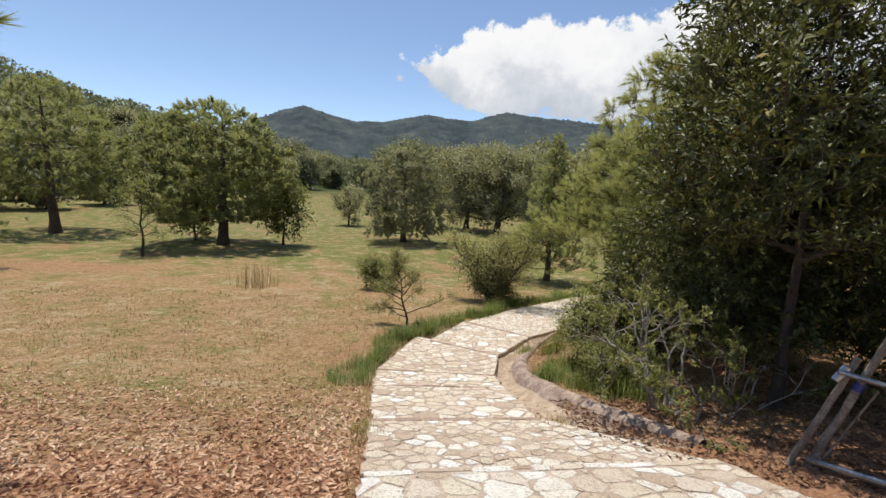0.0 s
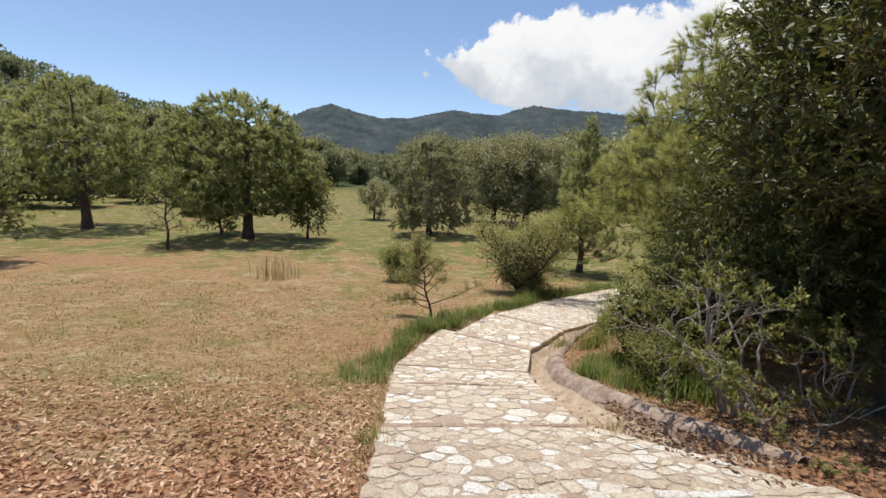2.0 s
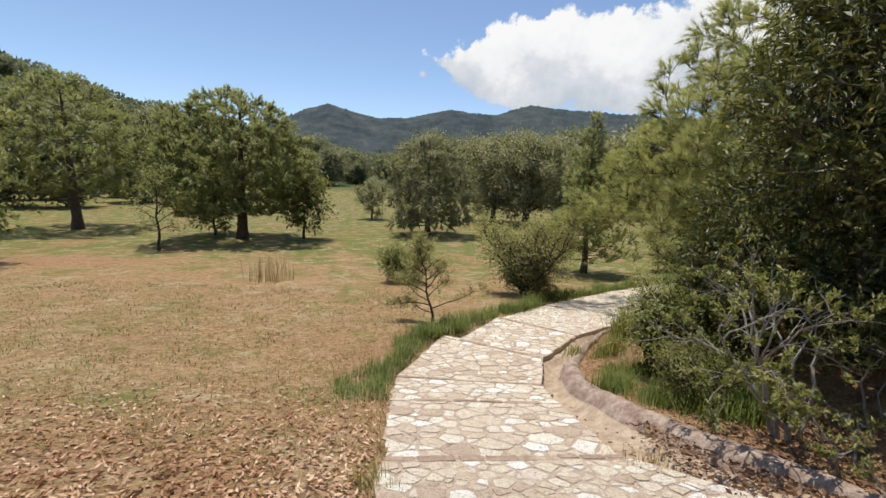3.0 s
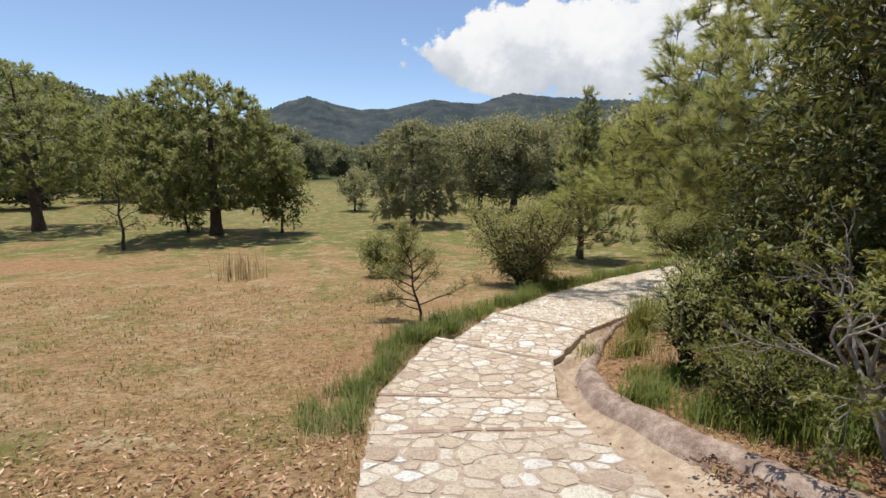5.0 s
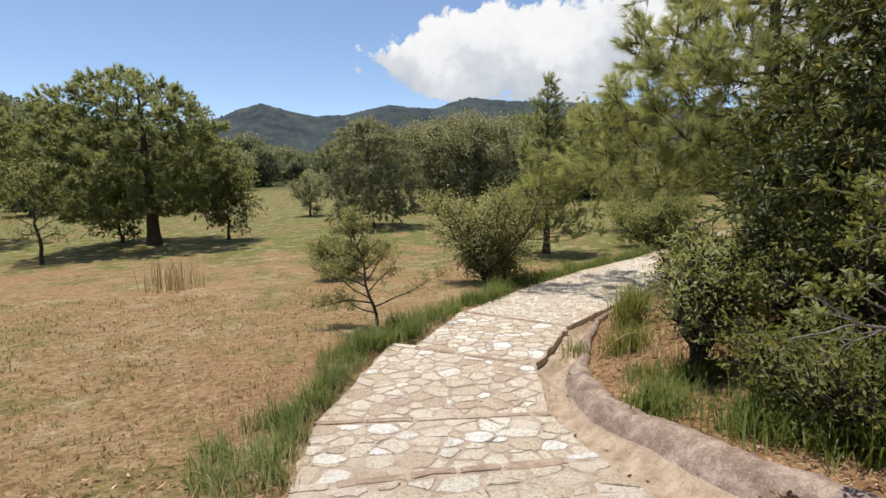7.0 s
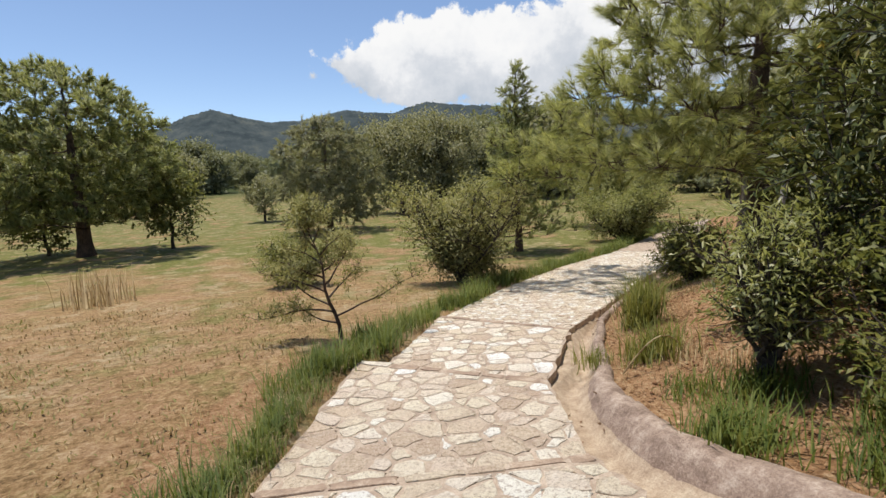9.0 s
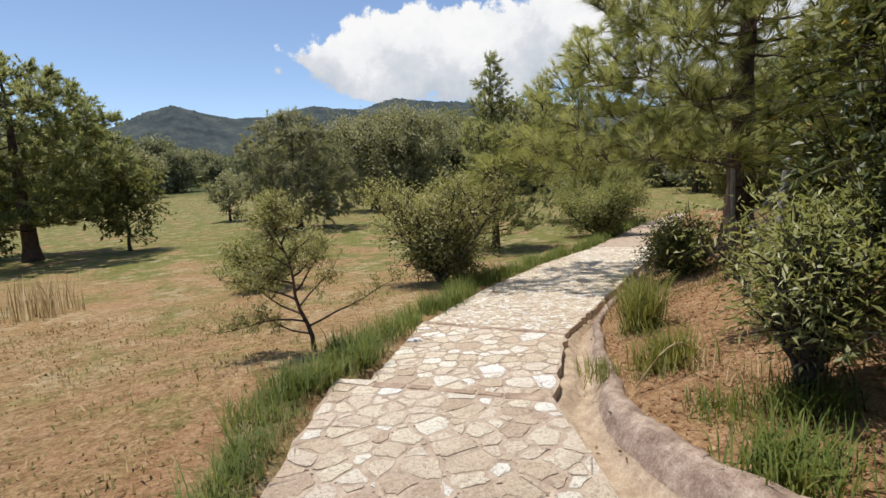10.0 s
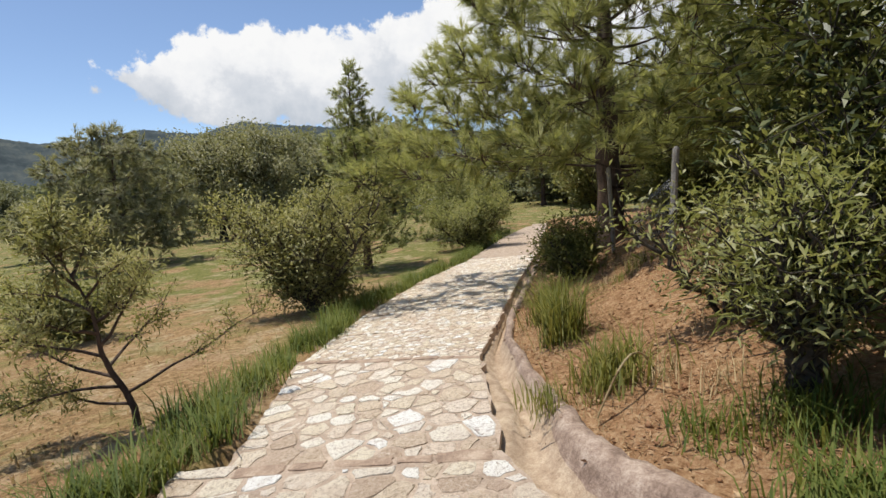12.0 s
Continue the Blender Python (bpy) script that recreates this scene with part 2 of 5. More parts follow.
M_GROUND = ground_material()
M_STONE = stone_material()
M_MORTAR = mortar_material("path_mortar", (0.28, 0.205, 0.148), (0.45, 0.345, 0.255), (0.6, 0.485, 0.37))
M_KERB = mortar_material("drain_concrete", (0.16, 0.105, 0.075), (0.33, 0.235, 0.175), (0.52, 0.41, 0.32))
M_SAND = mortar_material("drain_sand", (0.26, 0.18, 0.115), (0.43, 0.32, 0.22), (0.56, 0.45, 0.32))
M_NOSE = mortar_material("step_edge_stone", (0.22, 0.15, 0.105), (0.38, 0.27, 0.19), (0.54, 0.42, 0.31))
M_POLE = mortar_material("weathered_pole", (0.1, 0.075, 0.055), (0.2, 0.16, 0.12), (0.34, 0.29, 0.23))
M_POST = mortar_material("grey_fence_post", (0.2, 0.19, 0.17), (0.36, 0.34, 0.31), (0.5, 0.48, 0.44))
M_ROOF = mortar_material("pale_roof", (0.6, 0.6, 0.58), (0.75, 0.75, 0.72), (0.85, 0.85, 0.82))
M_WALL = mortar_material("plaster", (0.4, 0.33, 0.26), (0.55, 0.47, 0.38), (0.65, 0.57, 0.47))


def plain(name, col, rough=0.5, metal=0.0):
    m, nt, p = material(name)
    n = noise_node(nt, position(nt), 40, 4)
    link(nt, mix_node(nt, map_node(nt, n, 0.3, 0.7), tuple(0.7 * v for v in col), col), p.inputs["Base Color"])
    p.inputs["Roughness"].default_value, p.inputs["Metallic"].default_value = rough, metal
    return m


M_PIPE = plain("galvanised_pipe", (0.42, 0.42, 0.43), 0.35, 0.9)
M_WIRE = plain("galvanised_wire", (0.4, 0.4, 0.4), 0.5, 0.7)
M_BLUE = plain("blue_tape", (0.02, 0.03, 0.2), 0.4)
M_GLASS_DARK = plain("dark_window", (0.03, 0.035, 0.04), 0.15)


def mountain_material():
    m, nt, p = material("wooded_mountain_hazed")
    pos = position(nt)
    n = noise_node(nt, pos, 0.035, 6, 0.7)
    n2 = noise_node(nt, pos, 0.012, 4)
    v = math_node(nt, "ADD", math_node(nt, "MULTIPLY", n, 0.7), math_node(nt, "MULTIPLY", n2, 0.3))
    # woodland tones shifted to blue-grey, so the colour itself carries the distance haze
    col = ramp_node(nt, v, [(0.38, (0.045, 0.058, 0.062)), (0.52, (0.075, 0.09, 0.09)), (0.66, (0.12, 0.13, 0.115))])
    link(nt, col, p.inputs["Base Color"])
    p.inputs["Roughness"].default_value = 1.0
    p.inputs["Specular IOR Level"].default_value = 0.0
    return m


M_MOUNT = mountain_material()

# ---------------------------------------------------------------- mesh helpers
def quick(name, verts, faces, mat, smooth=False):
    """A mesh from an array of vertices and an array of equal-sided faces."""
    verts = np.asarray(verts, dtype=np.float32)
    faces = np.asarray(faces, dtype=np.int32)
    me = bpy.data.meshes.new(name)
    k = faces.shape[1]
    me.vertices.add(len(verts))
    me.vertices.foreach_set("co", verts.ravel())
    me.loops.add(faces.size)
    me.loops.foreach_set("vertex_index", faces.ravel())
    me.polygons.add(len(faces))
    me.polygons.foreach_set("loop_start", np.arange(0, faces.size, k, dtype=np.int32))
    if smooth:
        me.polygons.foreach_set("use_smooth", np.ones(len(faces), dtype=bool))
    me.update(calc_edges=True)
    me.validate()
    me.materials.append(mat)
    return me


def soft_crown(name, verts, faces, mat, out=0.6, up=0.85, own=0.4, cen=None):
    """A mass of leaves whose shading follows the rounded mass as well as the single leaf; the leaves face outwards."""
    c = verts.mean(0) - np.array([0, 0, 0.15 * (verts[:, 2].max() - verts[:, 2].min())])
    a, b, d = verts[faces[:, 0]], verts[faces[:, 1]], verts[faces[:, 2]]
    n = unit(np.cross(b - a, d - a))
    mid = (a + d) / 2
    w = unit(mid - c) * out + unit(d - a) * 0.35 * (out > 0) + np.array([0, 0, up])
    if cen is not None:
        w = unit(mid - cen) * 0.6 + unit(mid - c) * 0.3 + np.array([0, 0, up])
    turn = (n * w).sum(1) < 0
    faces = np.where(turn[:, None], faces[:, ::-1], faces)
    n = np.where(turn[:, None], -n, n)
    vn = np.zeros_like(verts)
    vn[faces] = unit(w + n * own)[:, None]
    me = quick(name, verts, faces, mat, True)
    me.normals_split_custom_set_from_vertices(vn.astype(np.float32))
    return me


def poly_mesh(name, verts, faces, mat, smooth=False):
    me = bpy.data.meshes.new(name)
    me.from_pydata([tuple(map(float, v)) for v in verts], [], faces)
    me.materials.append(mat)
    if smooth:
        for f in me.polygons:
            f.use_smooth = True
    return me


def child(name, me, parent, label=""):
    ob = new(name, me)
    ob.parent = parent
    if label:
        tagged(ob, label)
    return ob


def unit(v):
    return v / np.maximum(np.linalg.norm(v, axis=-1, keepdims=True), 1e-9)


def tubes(segs, sides=6):
    """Tapered tubes; segs: rows of p0, p1, r0, r1."""
    a = np.array([np.concatenate([s[0], s[1], [s[2], s[3]]]) for s in segs])
    p0, p1, r0, r1 = a[:, :3], a[:, 3:6], a[:, 6], a[:, 7]
    d = unit(p1 - p0)
    ref = np.where(np.abs(d[:, 2:3]) > 0.9, np.array([[1.0, 0, 0]]), np.array([[0, 0, 1.0]]))
    u = unit(np.cross(d, ref))
    w = np.cross(d, u)
    ang = np.arange(sides) * 2 * np.pi / sides
    ring = u[:, None] * np.cos(ang)[None, :, None] + w[:, None] * np.sin(ang)[None, :, None]
    lo = p0[:, None] + ring * r0[:, None, None]
    hi = p1[:, None] + ring * r1[:, None, None]
    verts = np.concatenate([lo, hi], axis=1).reshape(-1, 3)
    base = (np.arange(len(a)) * 2 * sides)[:, None]
    k = np.arange(sides)
    f = np.stack([k, (k + 1) % sides, (k + 1) % sides + sides, k + sides], axis=1)
    return verts, (base[:, :, None] + f[None]).reshape(-1, 4)


def leaf_cards(rng, p, d, length, width, droop=0.15):
    """Folded pointed leaves, each from p along d."""
    n = len(p)
    d = unit(d)
    side = unit(np.cross(d, unit(rng.normal(size=(n, 3)) + np.array([0, 0, 0.6]))))
    nor = np.cross(side, d)
    L = (length * rng.uniform(0.65, 1.3, n))[:, None]
    W = (width * rng.uniform(0.7, 1.25, n))[:, None]
    tip = p + d * L - np.array([0, 0, 1.0]) * L * droop
    mid = p + d * L * 0.45 + nor * W * 0.25
    v = np.stack([p, mid + side * W * 0.5, tip, mid - side * W * 0.5], axis=1).reshape(-1, 3)
    f = np.arange(4 * n).reshape(-1, 4)
    return v, f


def needle_tufts(rng, p, d, count, length, width, open_=0.9):
    """Bunches of long needles spreading from each tip p round the way d."""
    n = len(p)
    q = np.repeat(p, count, axis=0)
    dd = np.repeat(unit(d), count, axis=0)
    r = unit(rng.normal(size=(n * count, 3)))
    way = unit(dd + r * open_ * rng.uniform(0.25, 1.15, (n * count, 1)))
    L = length * rng.uniform(0.7, 1.15, (n * count, 1))
    side = unit(np.cross(way, r + 0.01)) * width * 0.5
    tip = q + way * L - np.array([0, 0, 1.0]) * L * rng.uniform(0.0, 0.3, (n * count, 1))
    start = q + way * 0.015
    v = np.stack([start - side, start + side, tip], axis=1).reshape(-1, 3)
    return v, np.arange(3 * n * count).reshape(-1, 3)


def path_points(rng, p, d, length, n, wob, lift=0.0):
    """A wandering line from p along d that bends upwards by lift."""
    pts, q, w = [np.array(p, float)], np.array(p, float), unit(np.array(d, float))
    for _ in range(n):
        w = unit(w + rng.normal(size=3) * wob + np.array([0, 0, lift]))
        q = q + w * length / n
        pts.append(q.copy())
    return pts


def grow(rng, height, trunk_r, limbs, start, radius, rise, lift=0.05, twigs=5, twig_len=0.4, lean=(0, 0), wob=0.05, profile="round", top=1.0, fine=2):
    """The skeleton of a tree at the origin: trunk segments, limb segments, and leaf-bearing points with their directions."""
    n = 10
    trunk = [np.array([0, 0, -0.15])]
    for k in range(1, n + 1):
        f = k / n
        trunk.append(np.array([lean[0] * f + rng.normal() * wob * 0.3, lean[1] * f + rng.normal() * wob * 0.3, height * top * f]))
    tr = lambda f: trunk_r * (1 - f) ** 0.8 + 0.012
    tsegs = [(trunk[k], trunk[k + 1], tr(k / n) * (1.35 if k == 0 else 1), tr((k + 1) / n)) for k in range(n)]
    lsegs, tips, dirs = [], [], []
    for i in range(limbs):
        f = start + (1 - start) * ((i + rng.uniform(0, 0.8)) / limbs)
        u = (f - start) / (1 - start)
        if profile == "round":
            r = radius * math.sqrt(max(0.015, 1 - (1.75 * u - 0.75) ** 2)) if u > 0.43 else radius * (0.72 + 0.65 * u)
        elif profile == "cone":
            r = radius * (1 - u) ** 1.15 * (0.8 + 0.5 * min(1, u * 4)) + 0.16
        else:
            r = radius * (1 - 0.55 * u ** 2)
        r *= rng.uniform(0.7, 1.12)
        a = i * 2.39996 + rng.normal() * 0.3
        k = min(n - 1, int(f * n))
        p = trunk[k] + (trunk[k + 1] - trunk[k]) * (f * n - k)
        up = rise[0] + (rise[1] - rise[0]) * u + rng.normal() * 0.1
        d = np.array([math.cos(a), math.sin(a), up])
        m = 5
        line = path_points(rng, p, d, r * math.sqrt(1 + up * up * 0.5), m, 0.16, lift)
        r0 = max(0.015, tr(f) * 0.36) if trunk_r > 0.03 else trunk_r * 0.5
        for k in range(m):
            lsegs.append((line[k], line[k + 1], r0 * (1 - k / m) + 0.006, r0 * (1 - (k + 1) / m) + 0.006))
        for j in range(twigs):
            t = 0.25 + 0.75 * (j + rng.uniform(0, 1)) / twigs
            k = min(m - 1, int(t * m))
            q = line[k] + (line[k + 1] - line[k]) * (t * m - k)
            w = unit(unit(line[k + 1] - line[k]) + rng.normal(size=3) * 0.75 + np.array([0, 0, 0.25]))
            sub = path_points(rng, q, w, twig_len * min(1.0, 0.3 + 0.9 * r / radius) * rng.uniform(0.6, 1.3), fine, 0.25, lift * 1.5)
            for s in range(fine):
                lsegs.append((sub[s], sub[s + 1], 0.4 * r0 * (1 - s / fine) + 0.004, 0.4 * r0 * (1 - (s + 1) / fine) + 0.003))
                tips.append(sub[s + 1])
                dirs.append(sub[s + 1] - sub[s])
        tips.append(line[-1])
        dirs.append(line[-1] - line[-2])
    if profile == "cone":
        for f in np.linspace(0.74, 0.99, 12):
            k = min(n - 1, int(f * n))
            tips.append(trunk[k] + (trunk[k + 1] - trunk[k]) * (f * n - k))
            dirs.append(np.array([0, 0, 1.0]))
    tips.append(trunk[-1])
    dirs.append(np.array([0, 0, 1.0]))
    return tsegs, lsegs, np.array(tips), unit(np.array(dirs))


def place_tree(name, label, category, at, tsegs, lsegs, crown, bark, turn=0.0, size=1.0, group=""):
    """One tree or shrub: an empty at its foot with trunk, branches and crown under it."""
    ob = tagged(new(name), label, category, group)
    for k in range(len(tsegs)):
        v, f = tubes(tsegs[k], 9)
        v2, f2 = tubes(lsegs[k], 5)
        nf = np.concatenate([f, f2 + len(v)])
        word = "trunk" if len(tsegs) == 1 else "stem"
        child(word, quick(word, np.concatenate([v, v2]), nf, bark, True), ob)
    child("crown", crown, ob)
    ob.matrix_basis = Matrix.Translation(at) @ Matrix.Rotation(turn, 4, "Z") @ Matrix.Scale(size, 4)
    return ob


def scatter_round(rng, tips, dirs, per, spread):
    p = np.repeat(tips, per, axis=0) + rng.normal(size=(len(tips) * per, 3)) * spread
    d = unit(np.repeat(dirs, per, axis=0) + rng.normal(size=(len(tips) * per, 3)) * 0.9)
    return p, d


def pine(name, label, at, seed, height, radius, trunk_r, limbs, start, rise, per=30, needle=0.22, width=0.012, mat=None, profile="round", twigs=7, twig_len=0.7, lean=(0, 0), group="", turn=0.0, extra=1, lift=0.05, cat="pine tree", top=0.9):
    rng = np.random.default_rng(seed)
    t, l, tips, dirs = grow(rng, height, trunk_r, limbs, start, radius, rise, lift, twigs, twig_len, lean, 0.08, profile, top, 2)
    if extra > 1:
        p, d = scatter_round(rng, tips, dirs, extra, min(0.28, 0.16 * extra ** 0.5) * twig_len if extra != 3 else 0.13)
        tips, dirs = p, unit(d + np.array([0, 0, 0.5]))
    v, f = needle_tufts(rng, tips, dirs, per, needle, width)
    return place_tree(name, label, cat, at, [t], [l], soft_crown("crown", v, f, mat or M_PINE), M_BARK, turn, 1.0, group)


def leafy(name, label, at, seed, height, radius, trunk_r, limbs, start, rise, per=8, leaf=0.08, width=0.035, spread=0.12, mat=None, bark=None, profile="round", twigs=6, twig_len=0.5, lean=(0, 0), cat="tree", group="", lift=0.04, stems=1, turn=0.0):
    rng = np.random.default_rng(seed)
    ts, ls, tp, dr = [], [], [], []
    for s in range(stems):
        ln = lean if stems == 1 else (lean[0] + rng.uniform(-1, 1) * radius * 0.8, lean[1] + rng.uniform(-1, 1) * radius * 0.8)
        h = height if stems == 1 else height * rng.uniform(0.5, 1.0)
        t, l, a, b = grow(rng, h, trunk_r, limbs, start, radius if stems == 1 else radius * rng.uniform(0.35, 0.6), rise, lift, twigs, twig_len, ln, 0.12, profile, 0.95, 2)
        ts.append(t)
        ls.append(l)
        tp.append(a)
        dr.append(b)
    tips, dirs = np.concatenate(tp), np.concatenate(dr)
    p, d = scatter_round(rng, tips, dirs, per, spread)
    v, f = leaf_cards(rng, p, d, leaf, width)
    return place_tree(name, label, cat, at, ts, ls, soft_crown("crown", v, f, mat or M_SHRUB, up=0.5 if mat == M_BROAD else 0.85), bark or M_BARK_DARK, turn, 1.0, group)


def crown_spots(rng, count, gap, radius, base, top, profile, inner):
    """Places of the foliage clumps of a crown, spaced apart, most of them towards its outside."""
    spots = []
    for _ in range(count * 14):
        u = rng.random() ** (1.25 if profile != "dome" else 1.15)
        if profile == "dome":
            R = radius * max(0.0, 1 - (max(0.0, u - 0.3) / 0.7) ** 2.3) ** 0.47 * (1 if u > 0.3 else 0.84 + 0.16 * u / 0.3)
        elif profile == "cone":
            R = radius * (1 - u) ** 0.95 * (0.72 + 0.28 * math.cos(u * 44)) + 0.04
        else:
            R = radius * (1 - 0.72 * u ** 1.6)
        a = rng.uniform(0, 2 * math.pi)
        R *= 1 + 0.16 * math.sin(3 * a + 5 * u) + 0.08 * math.sin(7 * a - 3 * u)
        f = inner + (1 - inner) * rng.random() ** 0.55
        p = np.array([math.cos(a) * R * f, math.sin(a) * R * f, base + (top - base) * u])
        g = gap * (0.6 + 0.4 * min(1.0, R / (0.5 * radius)))
        if not spots or ((np.array(spots) - p) ** 2).sum(1).min() > g * g:
            spots.append(p)
        if len(spots) >= count:
            break
    return np.array(spots)


def bough_tree(name, label, cat, at, seed, height, radius, base, trunk_r, clumps, gap, clump_r, shoots, per, length, width, mat, bark=None, needles=True, profile="dome", inner=0.45, lean=(0, 0), fall=0.35, up=0.5, shift=(0, 0), group=""):
    """A tree whose limbs each carry a separate clump of leafy shoots, with gaps of shade between the clumps."""
    rng = np.random.default_rng(seed)
    n = 12
    trunk = [np.array([lean[0] * (k / n) ** 1.3 + rng.normal() * 0.02 * height / 6, lean[1] * (k / n) ** 1.3 + rng.normal() * 0.02 * height / 6, -0.2 if k == 0 else height * 0.97 * k / n]) for k in range(n + 1)]
    girth = lambda f: trunk_r * (1 - f) ** 0.85 + 0.012

    def on_trunk(z):
        f = min(max(z / (height * 0.97), 0.02), 0.985) * n
        k = int(f)
        return trunk[k] + (trunk[k + 1] - trunk[k]) * (f - k), f / n

    ts = [(trunk[k], trunk[k + 1], girth(k / n) * (1.4 if k == 0 else 1), girth((k + 1) / n)) for k in range(n)]
    ls, tips, ways, homes = [], [], [], []
    spots = crown_spots(rng, clumps, gap, radius, base, height, profile, inner)
    nodes = [(on_trunk(z)[0], 0.0, girth(z / height)) for z in np.linspace(max(0.3, base * 0.85), height * 0.96, 40)]
    for c in sorted(spots, key=lambda q: q[0] ** 2 + q[1] ** 2):
        axis, f = on_trunk(c[2])
        c = c + np.array([axis[0] + shift[0], axis[1] + shift[1], 0])
        far = math.hypot(c[0] - axis[0], c[1] - axis[1])
        # each limb forks off the nearest wood that lies inside and below it
        N = np.array([q[0] for q in nodes])
        reach = np.array([q[1] for q in nodes])
        gapd = c - N
        cost = np.linalg.norm(gapd * [1, 1, 1.3], axis=1) + 0.28 * reach + 6 * np.maximum(0, fall * 0.5 * np.hypot(gapd[:, 0], gapd[:, 1]) - gapd[:, 2])
        k0 = int(np.argmin(cost))
        root, run, thick = nodes[k0]
        span = float(np.linalg.norm(c - root))
        mid = root + (c - root) * 0.5 + np.array([0, 0, -0.07 * span]) + rng.normal(size=3) * 0.09 * span
        r0 = min(thick * 0.65, 0.014 + 0.016 * span)
        q = [root * (1 - t) ** 2 + mid * 2 * t * (1 - t) + c * t * t for t in np.linspace(0, 1, 6)]
        for k in range(5):
            ls.append((q[k], q[k + 1], r0 * (1 - k / 6.5), r0 * (1 - (k + 1) / 6.5)))
            nodes.append((q[k + 1], run + span * (k + 1) / 5, max(0.012, r0 * (1 - (k + 1) / 6.5))))
        outward = unit(c - np.array([axis[0], axis[1], c[2] - 0.25 * far]))
        for j in range(shoots):
            start = q[4] + (q[5] - q[4]) * rng.random() if j % 3 else q[3] + (q[4] - q[3]) * rng.random()
            w = unit(outward * 0.65 + rng.normal(size=3) * 0.62 + np.array([0, 0, up]))
            L = clump_r * rng.uniform(0.55, 1.15)
            end = start + w * L
            ls.append((start, end, 0.008 if needles else 0.006, 0.004 if needles else 0.003))
            if needles:
                tips += [end, start + w * L * 0.6]
                ways += [w, w]
                homes += [c, c]
            else:
                for t in np.linspace(0.15, 1.0, per):
                    tips.append(start + w * L * t)
                    ways.append(unit(w * 0.75 + rng.normal(size=3) * 0.62 + np.array([0, 0, -0.1])))
                    homes.append(c)
    tips, ways, homes = np.array(tips), np.array(ways), np.array(homes)
    if needles:
        tips = np.concatenate([tips, trunk[-1][None], trunk[-1][None] - [[0, 0, 0.3]], trunk[-1][None] - [[0, 0, 0.6]]])
        ways = np.concatenate([ways, [[0, 0, 1.0]] * 3])
        homes = np.concatenate([homes, [trunk[-1] - [0, 0, 0.5]] * 3])
        v, f = needle_tufts(rng, tips, ways, per, length, width, 1.0)
        homes = np.repeat(homes, per, axis=0)
    else:
        v, f = leaf_cards(rng, tips, ways, length, width, 0.12)
    return place_tree(name, label, cat, at, [ts], [ls], soft_crown("crown", v, f, mat, up=0.55, own=0.55, cen=homes), bark or M_BARK, 0.0, 1.0, group)


def forked_shrub(label, at, seed, height, spread, stems, mat, bark, leaf=0.05, width=0.022, rosette=14, thick=0.02, flat=0.5, levels=4, gap=1.0):
    """A shrub of gnarled forking stems, leafy only in rosettes at the ends of the twigs."""
    rng = np.random.default_rng(seed)
    ts, ls, tips, ways = [], [], [], []
    for k in range(stems):
        a = 2 * math.pi * (k + rng.uniform(-0.3, 0.3)) / stems
        out = spread * rng.uniform(0.45, 1.0)
        d0 = unit(np.array([math.cos(a) * out, math.sin(a) * out, height * rng.uniform(0.7, 1.0)]))
        tsg, lsg = [], []
        todo = [(np.array([math.cos(a), math.sin(a), 0]) * spread * 0.12 - np.array([0, 0, 0.06]), d0, math.hypot(out, height) * 0.44, thick * rng.uniform(0.7, 1.15), 0)]
        while todo:
            p, d, L, r, lev = todo.pop()
            line = path_points(rng, p, d, L, 4, 0.2, 0.04 if lev < 2 else 0.0)
            for j in range(4):
                (tsg if lev == 0 else lsg).append((line[j], line[j + 1], r * (1 - 0.09 * j), r * (1 - 0.09 * (j + 1))))
            end = unit(line[-1] - line[-2])
            if lev == levels - 1:
                tips.append(line[-1])
                ways.append(end)
                continue
            for j in range(3 if lev and rng.random() < 0.7 else 2):
                w = unit(end + rng.normal(size=3) * 0.62 * np.array([1, 1, flat]) + np.array([0, 0, 0.12]))
                todo.append((line[-1 if j < 2 else 2], w, L * rng.uniform(0.5, 0.78), r * 0.6, lev + 1))
        ts.append(tsg)
        ls.append(lsg)
    tips, ways = np.array(tips), np.array(ways)
    keep = rng.random(len(tips)) < gap
    tips, ways = tips[keep], ways[keep]
    p = np.repeat(tips, rosette, axis=0) - np.repeat(ways, rosette, axis=0) * rng.uniform(0, 0.1, (len(tips) * rosette, 1)) + rng.normal(size=(len(tips) * rosette, 3)) * 0.012
    d = unit(np.repeat(ways, rosette, axis=0) * 0.5 + rng.normal(size=p.shape) * 0.75 + np.array([0, 0, 0.25]))
    v, f = leaf_cards(rng, p, d, leaf, width, 0.05)
    return place_tree("shrub", label, "shrub", at, ts, ls, soft_crown("crown", v, f, mat, up=0.6, own=0.55, cen=np.repeat(tips - [0, 0, 0.05], rosette, axis=0)), bark)


# ---------------------------------------------------------------- the lie of the land
GY = (-40, -5, 0, 1.2, 2, 3.2, 4.2, 5.6, 6.5, 7.4, 8.2, 9, 10, 11, 12, 14.6, 20, 26, 36, 55, 100, 130)
GZ = (6, 1.5, 0.36, 0.02, -0.15, -0.40, -0.65, -0.98, -1.18, -1.38, -1.57, -1.70, -1.77, -1.82, -1.90, -2.18, -2.55, -2.75, -2.75, -2.7, -1.3, -0.6)
